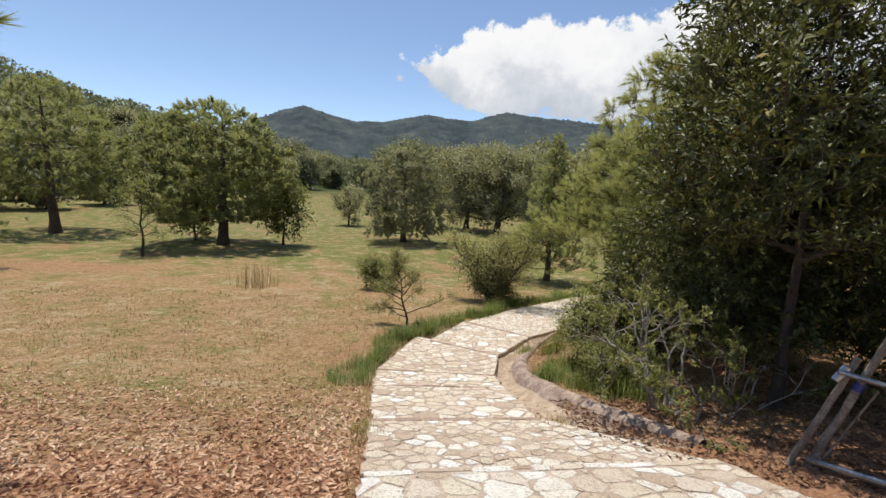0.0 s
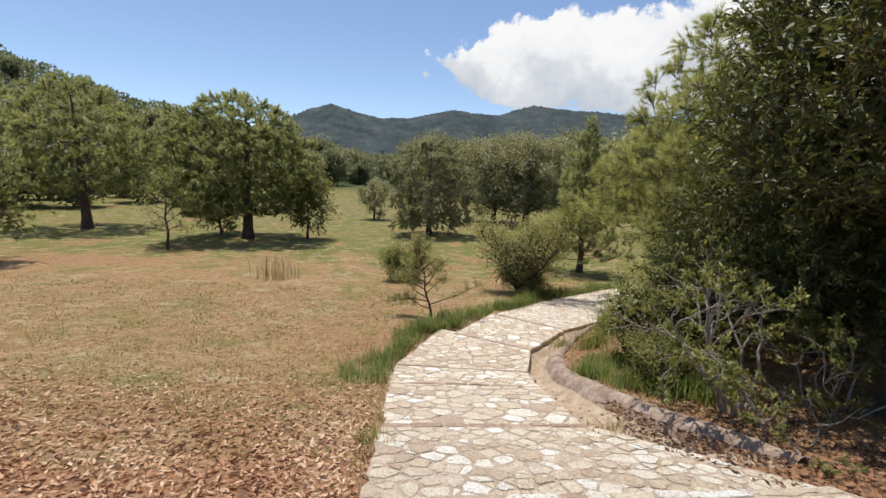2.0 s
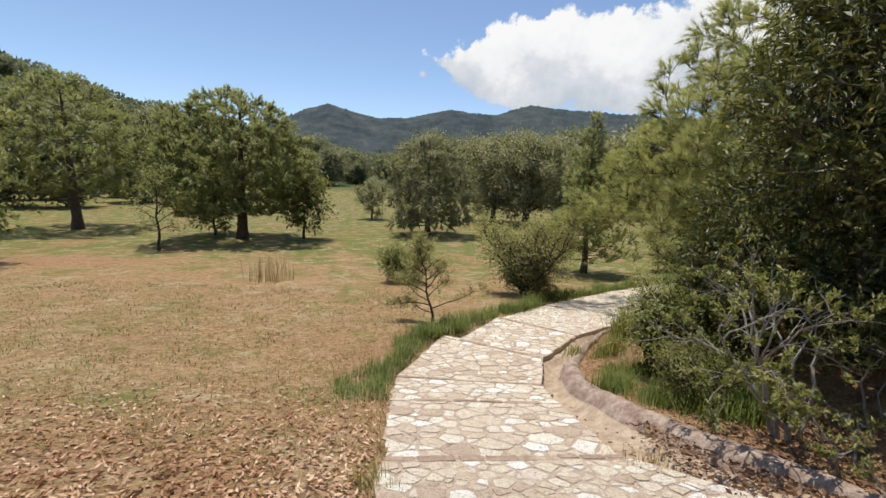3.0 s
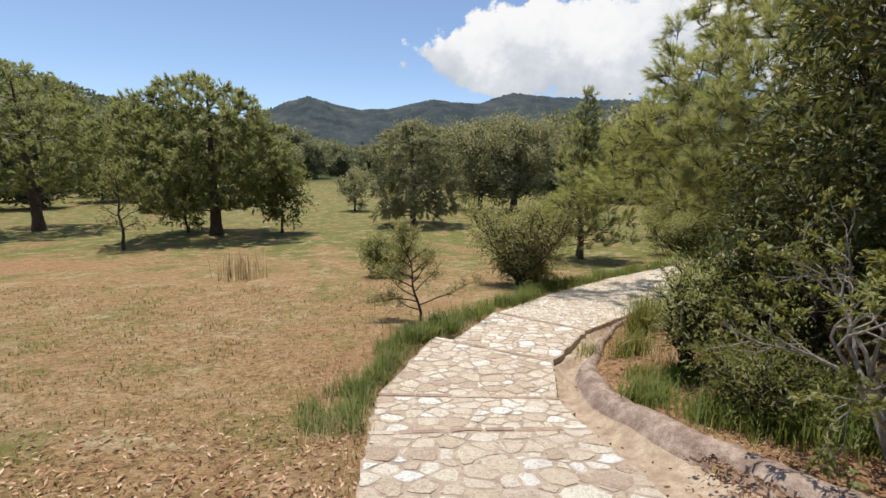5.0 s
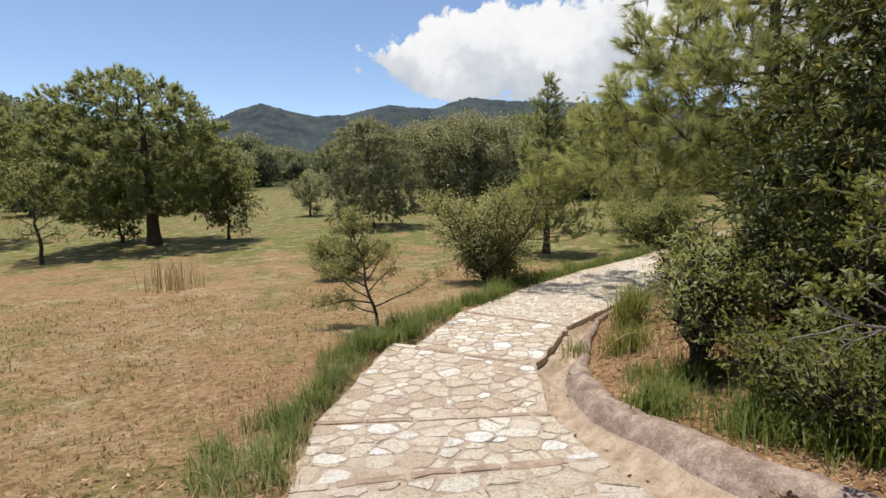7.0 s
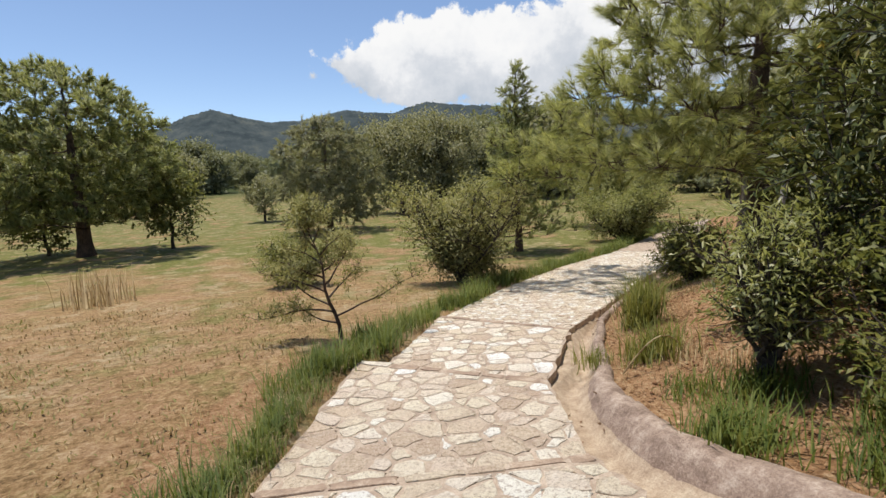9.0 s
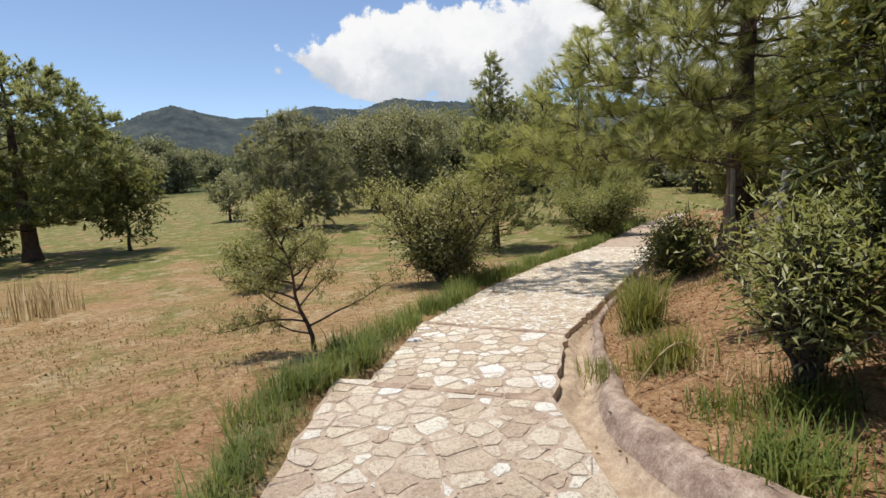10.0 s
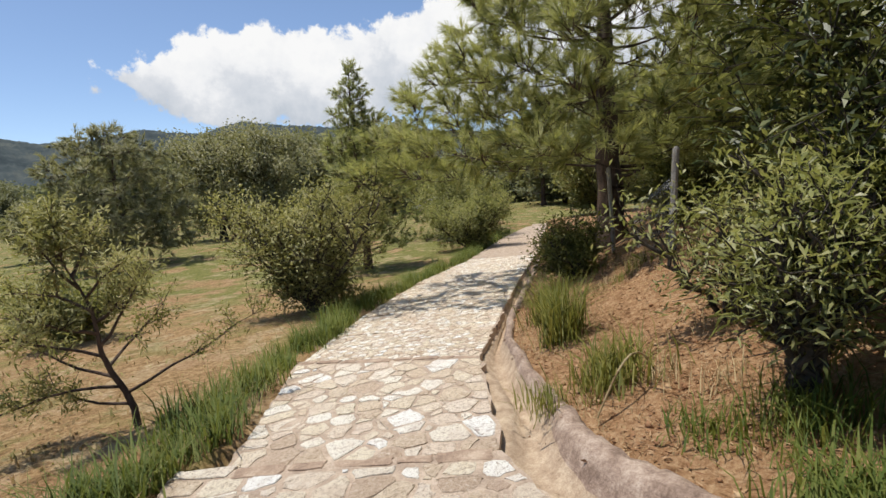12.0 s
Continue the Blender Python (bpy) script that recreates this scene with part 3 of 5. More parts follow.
# edges of the stone path, from the top of the steps down and round to the right
LEFT = ((-0.6, -3.0), (-0.6, 2.0), (-0.66, 3.4), (-0.7, 3.84), (-0.83, 5.42), (-0.98, 6.7), (-1.07, 7.7), (-1.13, 8.8), (-0.95, 10.1), (-0.55, 11.35), (-0.12, 11.6), (0.8, 13.5), (2.4, 15.75), (4.85, 18.45), (8.5, 21.5), (13.3, 26.2), (19.0, 30.5))
RIGHT = ((3.4, -3.0), (3.4, 2.0), (3.1, 3.8), (2.08, 4.4), (1.72, 4.95), (1.19, 5.76), (1.13, 6.7), (1.04, 7.6), (1.03, 8.6), (1.06, 9.4), (1.3, 10.05), (1.85, 10.7), (2.36, 11.85), (3.4, 13.0), (5.1, 14.9), (9.7, 19.6), (15.3, 24.2), (20.8, 28.4))
# nosings of the steps: left end, right end
STEPS = (((-0.7, 3.84), (1.72, 4.9)), ((-0.84, 5.45), (1.19, 5.76)), ((-1.05, 7.4), (1.05, 7.58)), ((-1.15, 8.75), (1.03, 8.6)), ((-0.55, 11.35), (1.3, 10.05)), ((0.8, 13.5), (2.36, 11.85)))
# outer rim of the drain that runs beside the path
RIM = ((2.75, 5.0), (2.3, 5.6), (1.95, 6.4), (1.74, 7.3), (1.6, 8.2), (1.5, 9.0), (1.62, 9.65), (1.98, 10.35), (2.4, 11.2), (2.85, 12.0), (3.6, 13.0), (5.3, 14.75), (9.9, 19.45))


def g_line(y):
    return np.interp(y, GY, GZ)


def side_of(poly, x, y):
    """Distance from each point to an open polyline, and whether it lies to its right (walking along it)."""
    px, py = np.asarray(x, float), np.asarray(y, float)
    best = np.full(px.shape, 1e9)
    sgn = np.zeros(px.shape)
    for (ax, ay), (bx, by) in zip(poly[:-1], poly[1:]):
        dx, dy = bx - ax, by - ay
        t = np.clip(((px - ax) * dx + (py - ay) * dy) / (dx * dx + dy * dy), 0, 1)
        d = np.hypot(px - ax - t * dx, py - ay - t * dy)
        c = dy * (px - ax) - dx * (py - ay)
        near = d < best
        sgn = np.where(near, np.sign(c), sgn)
        best = np.minimum(best, d)
    return best * sgn


def smooth01(v):
    v = np.clip(v, 0, 1)
    return v * v * (3 - 2 * v)


HILL_AZ = (-180, -120, -70, -44, -35, -28, -20, -10, 0, 20, 40, 70, 120, 180)
HILL_H = (20, 40, 48, 44, 31, 26, 15, 7, 4, 4, 6, 12, 20, 20)


def land(x, y):
    """Height of the natural ground."""
    x, y = np.asarray(x, float), np.asarray(y, float)
    z = g_line(np.minimum(y, 130))
    # earth bank on the right of the drain
    d = side_of(RIM, x, y)
    rise = np.interp(y, (3, 5, 6.5, 8, 11, 15, 24, 40), (0, 0.12, 0.3, 0.55, 0.95, 1.1, 0.8, 0))
    z = z + rise * smooth01((d - 0.05) / 3.2) * (1 - 0.9 * smooth01((d - 14) / 30))
    # wooded hills all round
    r = np.hypot(x, y)
    az = np.degrees(np.arctan2(x, y))
    z = z + np.interp(az, HILL_AZ, HILL_H) * smooth01((r - 105) / 190)
    # unevenness
    z = z + 0.025 * np.sin(x * 1.7 + 0.6 * y) * np.sin(y * 1.3 - 0.4 * x) + 0.08 * np.sin(x * 0.21 + 1) * np.sin(y * 0.17) * smooth01((r - 12) / 15)
    return z


def land1(x, y):
    return float(land(np.array([x]), np.array([y]))[0])


def between(x, y):
    """How far inside the stone path a point lies (negative outside)."""
    return np.minimum(side_of(LEFT, x, y), -side_of(RIGHT, x, y))


def path_z(x, y):
    """Height of the paving: sloping treads with a small drop after every nosing."""
    x, y = np.asarray(x, float), np.asarray(y, float)
    lines = []
    for (ax, ay), (bx, by) in STEPS:
        lines.append(ay + (by - ay) * (x - ax) / (bx - ax))
    lo = np.full(x.shape, 2.0)
    saw = np.zeros(x.shape)
    for k, ly in enumerate(lines):
        f = (y - lo) / np.maximum(ly - lo, 0.1)
        inside = (y >= lo) & (y < ly)
        saw = np.where(inside, (2 * np.clip(f, 0, 1) - 1) * 0.04, saw)
        lo = ly
    return g_line(y) + saw + 0.02


# ---------------------------------------------------------------- ground sheet
def spread_axis(lo, hi, step, far, grow_by=1.16):
    a = list(np.arange(lo, hi + 1e-6, step))
    s, v = step, hi
    while v < far:
        s = min(s * grow_by, 160)
        v += s
        a.append(v)
    s, v = step, lo
    while v > -far:
        s = min(s * grow_by, 160)
        v -= s
        a.insert(0, v)
    return np.array(a)


def RIDGE(y):
    """Middle line of the path."""
    return np.interp(y, [q[1] for q in LEFT], [q[0] for q in LEFT]) + 1.0


def build_ground():
    xs, ys = spread_axis(-6, 9, 0.11, 2600), spread_axis(1, 19, 0.13, 2600)
    X, Y = np.meshgrid(xs, ys)
    x, y = X.ravel(), Y.ravel()
    z = land(x, y)
    inside = np.minimum(side_of(LEFT, x, y), -side_of(RIM, x, y))
    inside = np.where((y < 5.0) | (y > 20), between(x, y), inside)
    z = z - 0.35 * smooth01((inside + np.where((x > RIDGE(y)) & (y > 9.5) & (y < 20), 0.1, -0.02)) / 0.22) - 0.02
    rng = np.random.default_rng(3)
    near = (np.abs(x) < 12) & (y < 24) & (y > -4)
    z = z + np.where(near, rng.normal(size=len(z)) * 0.006, 0)
    nx, ny = len(xs), len(ys)
    i = (np.arange(ny - 1)[:, None] * nx + np.arange(nx - 1)[None]).ravel()
    me = quick("ground", np.stack([x, y, z], 1), np.stack([i, i + 1, i + 1 + nx, i + nx], 1), M_GROUND, True)
    ob = tagged(new("ground", me), "dry tan meadow with wood-chip mulch, red earth and green grass patches", "ground", kind="structure")
    # what covers it: mulch, green turf, bare earth
    dl = -side_of(LEFT, x, y)
    mulch = smooth01((6.2 - y + 0.25 * np.minimum(x, 0)) / 2.6) * smooth01((x + 9) / 6)
    mulch = np.maximum(mulch, smooth01((6.2 - y) / 1.5) * (x > 1.5))
    green = 0.2 + 0.75 * smooth01((y - 17) / 16) + 0.35 * smooth01((x + 2 - (y - 20) * 0.25) / 4) * smooth01((y - 17) / 8) + 0.2 * smooth01((-x - 5) / 4) * smooth01((9 - y) / 4)
    bank = side_of(RIM, x, y)
    earth = smooth01((bank + 0.1) / 0.3) * smooth01((y - 5) / 1.5) * (1 - 0.7 * smooth01((bank - 6) / 6)) * (1 - smooth01((y - 20) / 6))
    sand = np.exp(-(((x - 4.5 - 0.2 * (y - 50)) / 3.2) ** 2 + ((y - 50) / 3.0) ** 2))
    sand2 = np.exp(-(((x + 17) / 6) ** 2 + ((y - 22) / 2.4) ** 2)) * 0.75 + np.exp(-(((x + 6) / 5) ** 2 + ((y - 13.5) / 1.2) ** 2)) * 0.5 + np.exp(-(((x + 3) / 2.5) ** 2 + ((y - 10.5) / 0.8) ** 2)) * 0.5
    edge = 0.95 * np.exp(-((dl - 0.75) / 0.35) ** 2) * smooth01((y - 7.5) / 1.5) * (1 - smooth01((y - 11.5) / 2))
    earth = np.maximum(np.maximum(earth, sand + sand2), edge)
    col = np.stack([mulch, np.clip(green, 0, 1), np.clip(earth, 0, 1), np.ones_like(mulch)], 1).astype(np.float32)
    at = me.color_attributes.new("cover", "FLOAT_COLOR", "POINT")
    at.data.foreach_set("color", col.ravel())
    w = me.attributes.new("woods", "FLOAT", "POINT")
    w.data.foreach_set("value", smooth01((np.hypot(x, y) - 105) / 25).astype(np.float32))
    return ob


GROUND = build_ground()


def build_mountains():
    """The far wooded range: three rounded summits and their shoulders."""
    az = (-60, -40, -26, -21, -18, -15.4, -12.5, -9.5, -6, -3.5, -1.0, 1.5, 4, 6, 8, 11, 15, 19, 25, 40, 60)
    top = (60, 70, 84, 108, 136, 150, 138, 127, 131, 141, 150, 143, 139, 152, 160, 153, 146, 140, 128, 100, 80)
    a = np.radians(np.linspace(-60, 60, 620))
    rows = np.linspace(0, 1, 44)
    A, R = np.meshgrid(a, rows)
    dist = 560 + 470 * R
    h = np.interp(np.degrees(A), az, top) * (0.12 + 0.88 * smooth01(R) ** 1.2)
    x, y = dist * np.sin(A), dist * np.cos(A)
    rng = np.random.default_rng(8)
    z = h + 8 * np.sin(A * 60 + R * 5) * R * (1 - R) + rng.normal(size=h.shape) * 1.1 * (0.35 + R)
    nx = len(a)
    i = (np.arange(len(rows) - 1)[:, None] * nx + np.arange(nx - 1)[None]).ravel()
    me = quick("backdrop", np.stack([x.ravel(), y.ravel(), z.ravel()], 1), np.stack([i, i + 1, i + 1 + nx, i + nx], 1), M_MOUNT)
    tagged(new("backdrop", me), "blue-green wooded mountain range with three rounded summits, haze painted into its colour", "mountains", kind="structure")


build_mountains()


# ---------------------------------------------------------------- stone path
# pairs of left and right edge points; the flag tells that a step ends there
STATIONS = (
    ((-0.6, -3.0), (3.4, -3.0), 0), ((-0.6, 1.6), (3.4, 1.8), 0), ((-0.7, 3.84), (2.55, 4.4), 1), ((-0.84, 5.45), (1.19, 5.76), 1),
    ((-1.05, 7.4), (1.05, 7.58), 1), ((-1.15, 8.75), (1.03, 8.6), 1), ((-0.5, 11.3), (1.3, 10.05), 1), ((0.8, 13.5), (2.36, 11.85), 1),
    ((1.6, 14.7), (3.4, 13.0), 0), ((2.4, 15.75), (4.5, 14.2), 0), ((4.85, 18.45), (6.7, 16.5), 0), ((8.5, 21.5), (9.9, 19.7), 0), ((13.3, 26.2), (15.3, 24.2), 0), ((19.0, 30.5), (20.8, 28.4), 0))
PATH_OB = tagged(new("pavement"), "cream stone path in mortar, broad shallow steps curving downhill", "path", kind="structure")


def clip_poly(poly, px, py, nx, ny):
    """Keep the part of poly where (p - (px, py)) . (nx, ny) <= 0."""
    out = []
    for k in range(len(poly)):
        a, b = poly[k], poly[(k + 1) % len(poly)]
        da = (a[0] - px) * nx + (a[1] - py) * ny
        db = (b[0] - px) * nx + (b[1] - py) * ny
        if da <= 0:
            out.append(a)
        if da * db < 0:
            t = da / (da - db)
            out.append((a[0] + (b[0] - a[0]) * t, a[1] + (b[1] - a[1]) * t))
    return out


def cells(rng, quad, size):
    """Irregular cells that fill a four-cornered patch."""
    q = np.array(quad)
    w = (np.linalg.norm(q[1] - q[0]) + np.linalg.norm(q[2] - q[3])) / 2
    h = (np.linalg.norm(q[3] - q[0]) + np.linalg.norm(q[2] - q[1])) / 2
    n = int(w * h / (size * size))
    pts, bins = [], {}
    for _ in range(n * (10 if size > 0.12 else 4)):
        u, v = rng.uniform(0.015, 0.985), rng.uniform(0.02, 0.98)
        c = (1 - v) * ((1 - u) * q[0] + u * q[1]) + v * ((1 - u) * q[3] + u * q[2])
        gap = size * (0.55 + 0.5 * rng.random() ** 2)
        key = (int(c[0] / size), int(c[1] / size))
        close = [o for i in (-1, 0, 1) for j in (-1, 0, 1) for o in bins.get((key[0] + i, key[1] + j), ())]
        if all((c[0] - o[0]) ** 2 + (c[1] - o[1]) ** 2 > gap * gap for o in close):
            pts.append(c)
            bins.setdefault(key, []).append(c)
        if len(pts) >= n * 1.25:
            break
    pts = np.array(pts)
    heft = rng.uniform(-0.22, 0.22, len(pts)) * size * size * (size > 0.12)
    for i, c in enumerate(pts):
        d = np.hypot(*(pts - c).T)
        poly = [tuple(p) for p in quad]
        for k in np.argsort(d)[1:15]:
            o = pts[k]
            t = 0.5 + (heft[i] - heft[k]) / max(d[k] ** 2, 1e-6)
            poly = clip_poly(poly, c[0] + (o[0] - c[0]) * t, c[1] + (o[1] - c[1]) * t, o[0] - c[0], o[1] - c[1])
            if len(poly) < 3:
                break
        if len(poly) >= 3:
            yield np.array(poly)


def stone_shape(rng, poly, gap, tall, plane, rounding=True):
    """A flat-topped stone with worn edges on a cell: vertices and faces."""
    c = poly.mean(0)
    r = np.hypot(*(poly - c).T).mean()
    if r < gap * 1.6:
        return None
    p = c + (poly - c) * max(0.3, 1 - gap * rng.uniform(0.75, 1.9) / r)
    if rounding:
        p = np.concatenate([np.stack([0.92 * a + 0.08 * b, 0.1 * a + 0.9 * b]) for a, b in zip(p, np.roll(p, -1, 0))])
    if rounding:
        p = np.concatenate([np.stack([a, (a + b) / 2 + rng.normal(size=2) * r * 0.035]) for a, b in zip(p, np.roll(p, -1, 0))])
    p = p + rng.normal(size=p.shape) * r * 0.045
    n = len(p)
    tilt = rng.normal(size=2) * 0.008
    h = tall * rng.uniform(0.55, 1.35)
    z0 = plane[0] * p[:, 0] + plane[1] * p[:, 1] + plane[2]
    t = c + (p - c) * 0.93
    zt = plane[0] * t[:, 0] + plane[1] * t[:, 1] + plane[2] + h + (t - c) @ tilt
    lo = np.column_stack([p, z0 - 0.03])
    mid = np.column_stack([p, z0 + h * 0.5 + (p - c) @ tilt])
    hi = np.column_stack([t, zt])
    v = np.concatenate([lo, mid, hi])
    f = [(k, (k + 1) % n, (k + 1) % n + n, k + n) for k in range(n)]
    f += [(k + n, (k + 1) % n + n, (k + 1) % n + 2 * n, k + 2 * n) for k in range(n)]
    f.append(tuple(range(2 * n, 3 * n)))
    return v, f


def slab(name, quad, z, mat, deep=0.4, jitter=0.0):
    """A mortar bed over a four-cornered patch, with skirts down into the ground."""
    q = np.array(quad)
    n, m = 14, 14
    rng = np.random.default_rng(len(bpy.data.meshes))
    vs, fs = [], []
    for j in range(m + 1):
        for i in range(n + 1):
            u, v = i / n, j / m
            p = (1 - v) * ((1 - u) * q[0] + u * q[1]) + v * ((1 - u) * q[3] + u * q[2])
            if i in (0, n):
                p = p + rng.normal(size=2) * 0.018
            zz = (1 - v) * ((1 - u) * z[0] + u * z[1]) + v * ((1 - u) * z[3] + u * z[2])
            vs.append((p[0], p[1], zz + rng.normal() * jitter))
    for j in range(m):
        for i in range(n):
            a = j * (n + 1) + i
            fs.append((a, a + 1, a + n + 2, a + n + 1))
    rim = [i for i in range(n + 1)] + [j * (n + 1) + n for j in range(1, m + 1)] + [m * (n + 1) + i for i in range(n - 1, -1, -1)] + [j * (n + 1) for j in range(m - 1, 0, -1)]
    base = len(vs)
    for k in rim:
        vs.append((vs[k][0], vs[k][1], vs[k][2] - deep))
    for k in range(len(rim)):
        b = (k + 1) % len(rim)
        fs.append((rim[k], base + k, base + b, rim[b]))
    return poly_mesh(name, vs, fs, mat)


SIZES = (0.26, 0.24, 0.15, 0.215, 0.205, 0.205, 0.21)
TREADS = []
for k in range(len(STATIONS) - 1):
    (a0, a1, sa), (b0, b1, sb) = STATIONS[k], STATIONS[k + 1]
    if k == 6:
        a0 = (-0.22, 11.12)
    quad = (a0, a1, b1, b0)
    drop = 0.014
    z = (g_line(a0[1]) - drop * sa, g_line(a1[1]) - drop * sa, g_line(b1[1]) + drop * sb, g_line(b0[1]) + drop * sb)
    A = np.array([[p[0], p[1], 1] for p in quad])
    plane = np.linalg.lstsq(A, np.array(z), rcond=None)[0]
    zz = A @ plane
    TREADS.append((quad, plane, sb))
    child("mortar_bed", slab("mortar_bed", quad, zz, M_MORTAR, jitter=0.003), PATH_OB)


def step_edges():
    """Low rows of long brown stones that face down the flight at the start of every tread."""
    rng = np.random.default_rng(21)
    for k in range(1, len(TREADS)):
        if not TREADS[k - 1][2]:
            continue
        quad, plane, sb = TREADS[k - 1]
        a, b = np.array(quad[3]), np.array(quad[2])
        L = np.linalg.norm(b - a)
        d = (b - a) / L
        on = np.array([-d[1], d[0]])
        s = 0.0
        while s < L - 0.1:
            w = min(rng.uniform(0.16, 0.5), L - s)
            deep = rng.uniform(0.08, 0.13)
            p, q = a + d * (s + 0.008), a + d * (s + w - 0.008)
            f = 0.012 - deep + rng.normal() * 0.008
            poly = np.array([p + on * f, q + on * f, q + on * (f + deep), p + on * (f + deep)])
            made = stone_shape(rng, poly, 0.006, 0.009, plane)
            if made:
                v, fc = made
                v[:len(v) // 3, 2] -= 0.12
                child("nosing_stone", poly_mesh("nosing_stone", v, fc, M_STONE if rng.random() < (0.7 if k == 2 else 0.15) else M_NOSE), PATH_OB)
            s += w


def build_drain():
    """Concrete channel with a thick rounded rim, beside the path."""
    rng = np.random.default_rng(5)
    rim = np.array(RIM)
    seg = np.hypot(*np.diff(rim, axis=0).T)
    s = np.concatenate([[0], np.cumsum(seg)])
    at = np.arange(0, s[-1], 0.09)
    rx, ry = np.interp(at, s, rim[:, 0]), np.interp(at, s, rim[:, 1])
    ker = np.ones(9) / 9
    rx[4:-4], ry[4:-4] = np.convolve(rx, ker, "valid"), np.convolve(ry, ker, "valid")
    R = np.array(RIGHT[4:])
    rs = np.concatenate([[0], np.cumsum(np.hypot(*np.diff(R, axis=0).T))])
    fine = np.arange(0, rs[-1], 0.02)
    fx, fy = np.interp(fine, rs, R[:, 0]), np.interp(fine, rs, R[:, 1])
    vs, n = [], 0
    for x, y in zip(rx, ry):
        k = np.argmin(np.hypot(fx - x, fy - y))
        ix, iy = fx[k], fy[k]
        L = max(0.12, math.hypot(x - ix, y - iy))
        ux, uy = (x - ix) / L, (y - iy) / L
        gz = float(g_line(y))
        wob = 0.02 * math.sin(y * 5) + rng.normal() * 0.006
        big = float(np.interp(y, (5.0, 5.8, 9.3, 10.4, 12), (0.35, 1, 1, 0.45, 0.3)))
        e = 0.25 * big
        prof = [(-0.22, -0.16), (-0.02, -0.1), (0.06, -0.12), (0.3 * L, -0.19), (0.6 * L, -0.18), (L - 0.45 * e, -0.07 * big - 0.02), (L - 0.12 * e, 0.04 * big), (L + 0.14 * e, 0.085 * big), (L + 0.42 * e, 0.1 * big), (L + 0.75 * e, 0.075 * big), (L + e, 0.0), (L + e + 0.03, -0.3)]
        n = len(prof)
        for t, h in prof:
            vs.append((ix + ux * (t + wob * (t > 0.1)), iy + uy * (t + wob * (t > 0.1)), gz + h + rng.normal() * 0.008))
    m = len(rx)
    V = np.array(vs).reshape(m, n, 3)
    ob = tagged(new("drain_channel"), "sandy concrete drain channel with pinkish rounded rim beside the path", "drain")
    for name, lo, hi, mat, lab in (("channel", 0, 6, M_SAND, "sandy channel floor"), ("rim", 5, n, M_KERB, "thick rounded pinkish concrete rim")):
        # cast in lengths with a joint between them
        for s0 in range(0, m - 1, 22 if name == "rim" else m):
            s1 = min(m - 1, s0 + (22 if name == "rim" else m))
            W = V[s0:s1 + 1, lo:hi].copy()
            if name == "rim":
                W[0, :, 2] -= 0.012
                W[-1, :, 2] -= 0.012
            a, b = W.shape[:2]
            k = (np.arange(a - 1)[:, None] * b + np.arange(b - 1)[None]).ravel()
            child(name, quick(name, W.reshape(-1, 3), np.stack([k, k + b, k + b + 1, k + 1], 1), mat, True), ob, lab)
    return ob


build_drain()


def grass_blades(rng, p, height, width, bend, mat, name, blades=1):
    """Upright bending blades of two joints each at the points p."""
    n = len(p)
    a = rng.uniform(0, 2 * np.pi, n)
    out = np.stack([np.cos(a), np.sin(a), np.zeros(n)], 1)
    side = np.stack([-np.sin(a), np.cos(a), np.zeros(n)], 1) * (width * rng.uniform(0.6, 1.3, n))[:, None] * 0.5
    h = (height * rng.uniform(0.5, 1.2, n))[:, None]
    b = (bend * rng.uniform(0.1, 1.3, n))[:, None]
    up = np.array([0, 0, 1.0])
    m = p + up * h * 0.55 + out * h * b * 0.3
    t = p + up * h * (1 - 0.25 * b) + out * h * b
    v = np.stack([p - side, p + side, m + side * 0.8, m - side * 0.8, t], 1).reshape(-1, 3)
    k = np.arange(n)[:, None] * 5
    tri = np.concatenate([k + np.array([[0, 1, 2]]), k + np.array([[0, 2, 3]]), k + np.array([[3, 2, 4]])])
    return soft_crown(name, v, tri, mat, 0.0, 0.9, 0.45)


def on_land(x, y, off=0.0):
    return np.stack([x, y, land(x, y) - 0.02 + off], 1)


# ---------------------------------------------------------------- meadow trees
def at(x, y, dz=-0.03):
    return (x, y, land1(x, y) + dz)


bough_tree("pine_tree", "broad round-crowned pine with yellow-green needle tufts in dry meadow", "pine tree", at(-14.2, 32.2), 211, 9.0, 4.9, 1.7, 0.34, 370, 0.85, 0.5, 13, 13, 0.3, 0.055, M_PINE_FAR, shift=(-0.5, 0), fall=0.25, up=0.7, inner=0.35)
bough_tree("pine_tree", "open-crowned pine with bare lower limbs and leaning trunk in meadow", "pine tree", at(-27.7, 35.2), 12, 10.6, 4.7, 2.7, 0.34, 180, 1.1, 0.55, 12, 14, 0.34, 0.05, M_PINE_FAR, lean=(-0.7, 0.2), fall=0.2, up=0.6, inner=0.35)
pine("pine_tree", "dark pine at the edge of the meadow", at(-21.6, 20.2), 13, 6.8, 3.4, 0.24, 40, 0.2, (0.0, 0.6), per=20, needle=0.36, width=0.04, mat=M_PINE_FAR, twigs=9, twig_len=0.9, extra=2)
bough_tree("pine_tree", "greyish pine with drooping needles and dark ring of litter", "pine tree", at(-2.55, 38.3), 14, 7.1, 3.1, 0.9, 0.22, 170, 0.72, 0.5, 9, 13, 0.4, 0.045, M_OAK, fall=0.1, up=0.0, inner=0.3)
bough_tree("pine_tree", "young conical pine with upright leading shoots beside the path", "pine tree", at(5.7, 24.0), 15, 7.1, 2.6, 0.8, 0.14, 210, 0.36, 0.34, 7, 15, 0.23, 0.02, M_PINE_FAR, profile="cone", fall=0.3, up=0.75, inner=0.25)
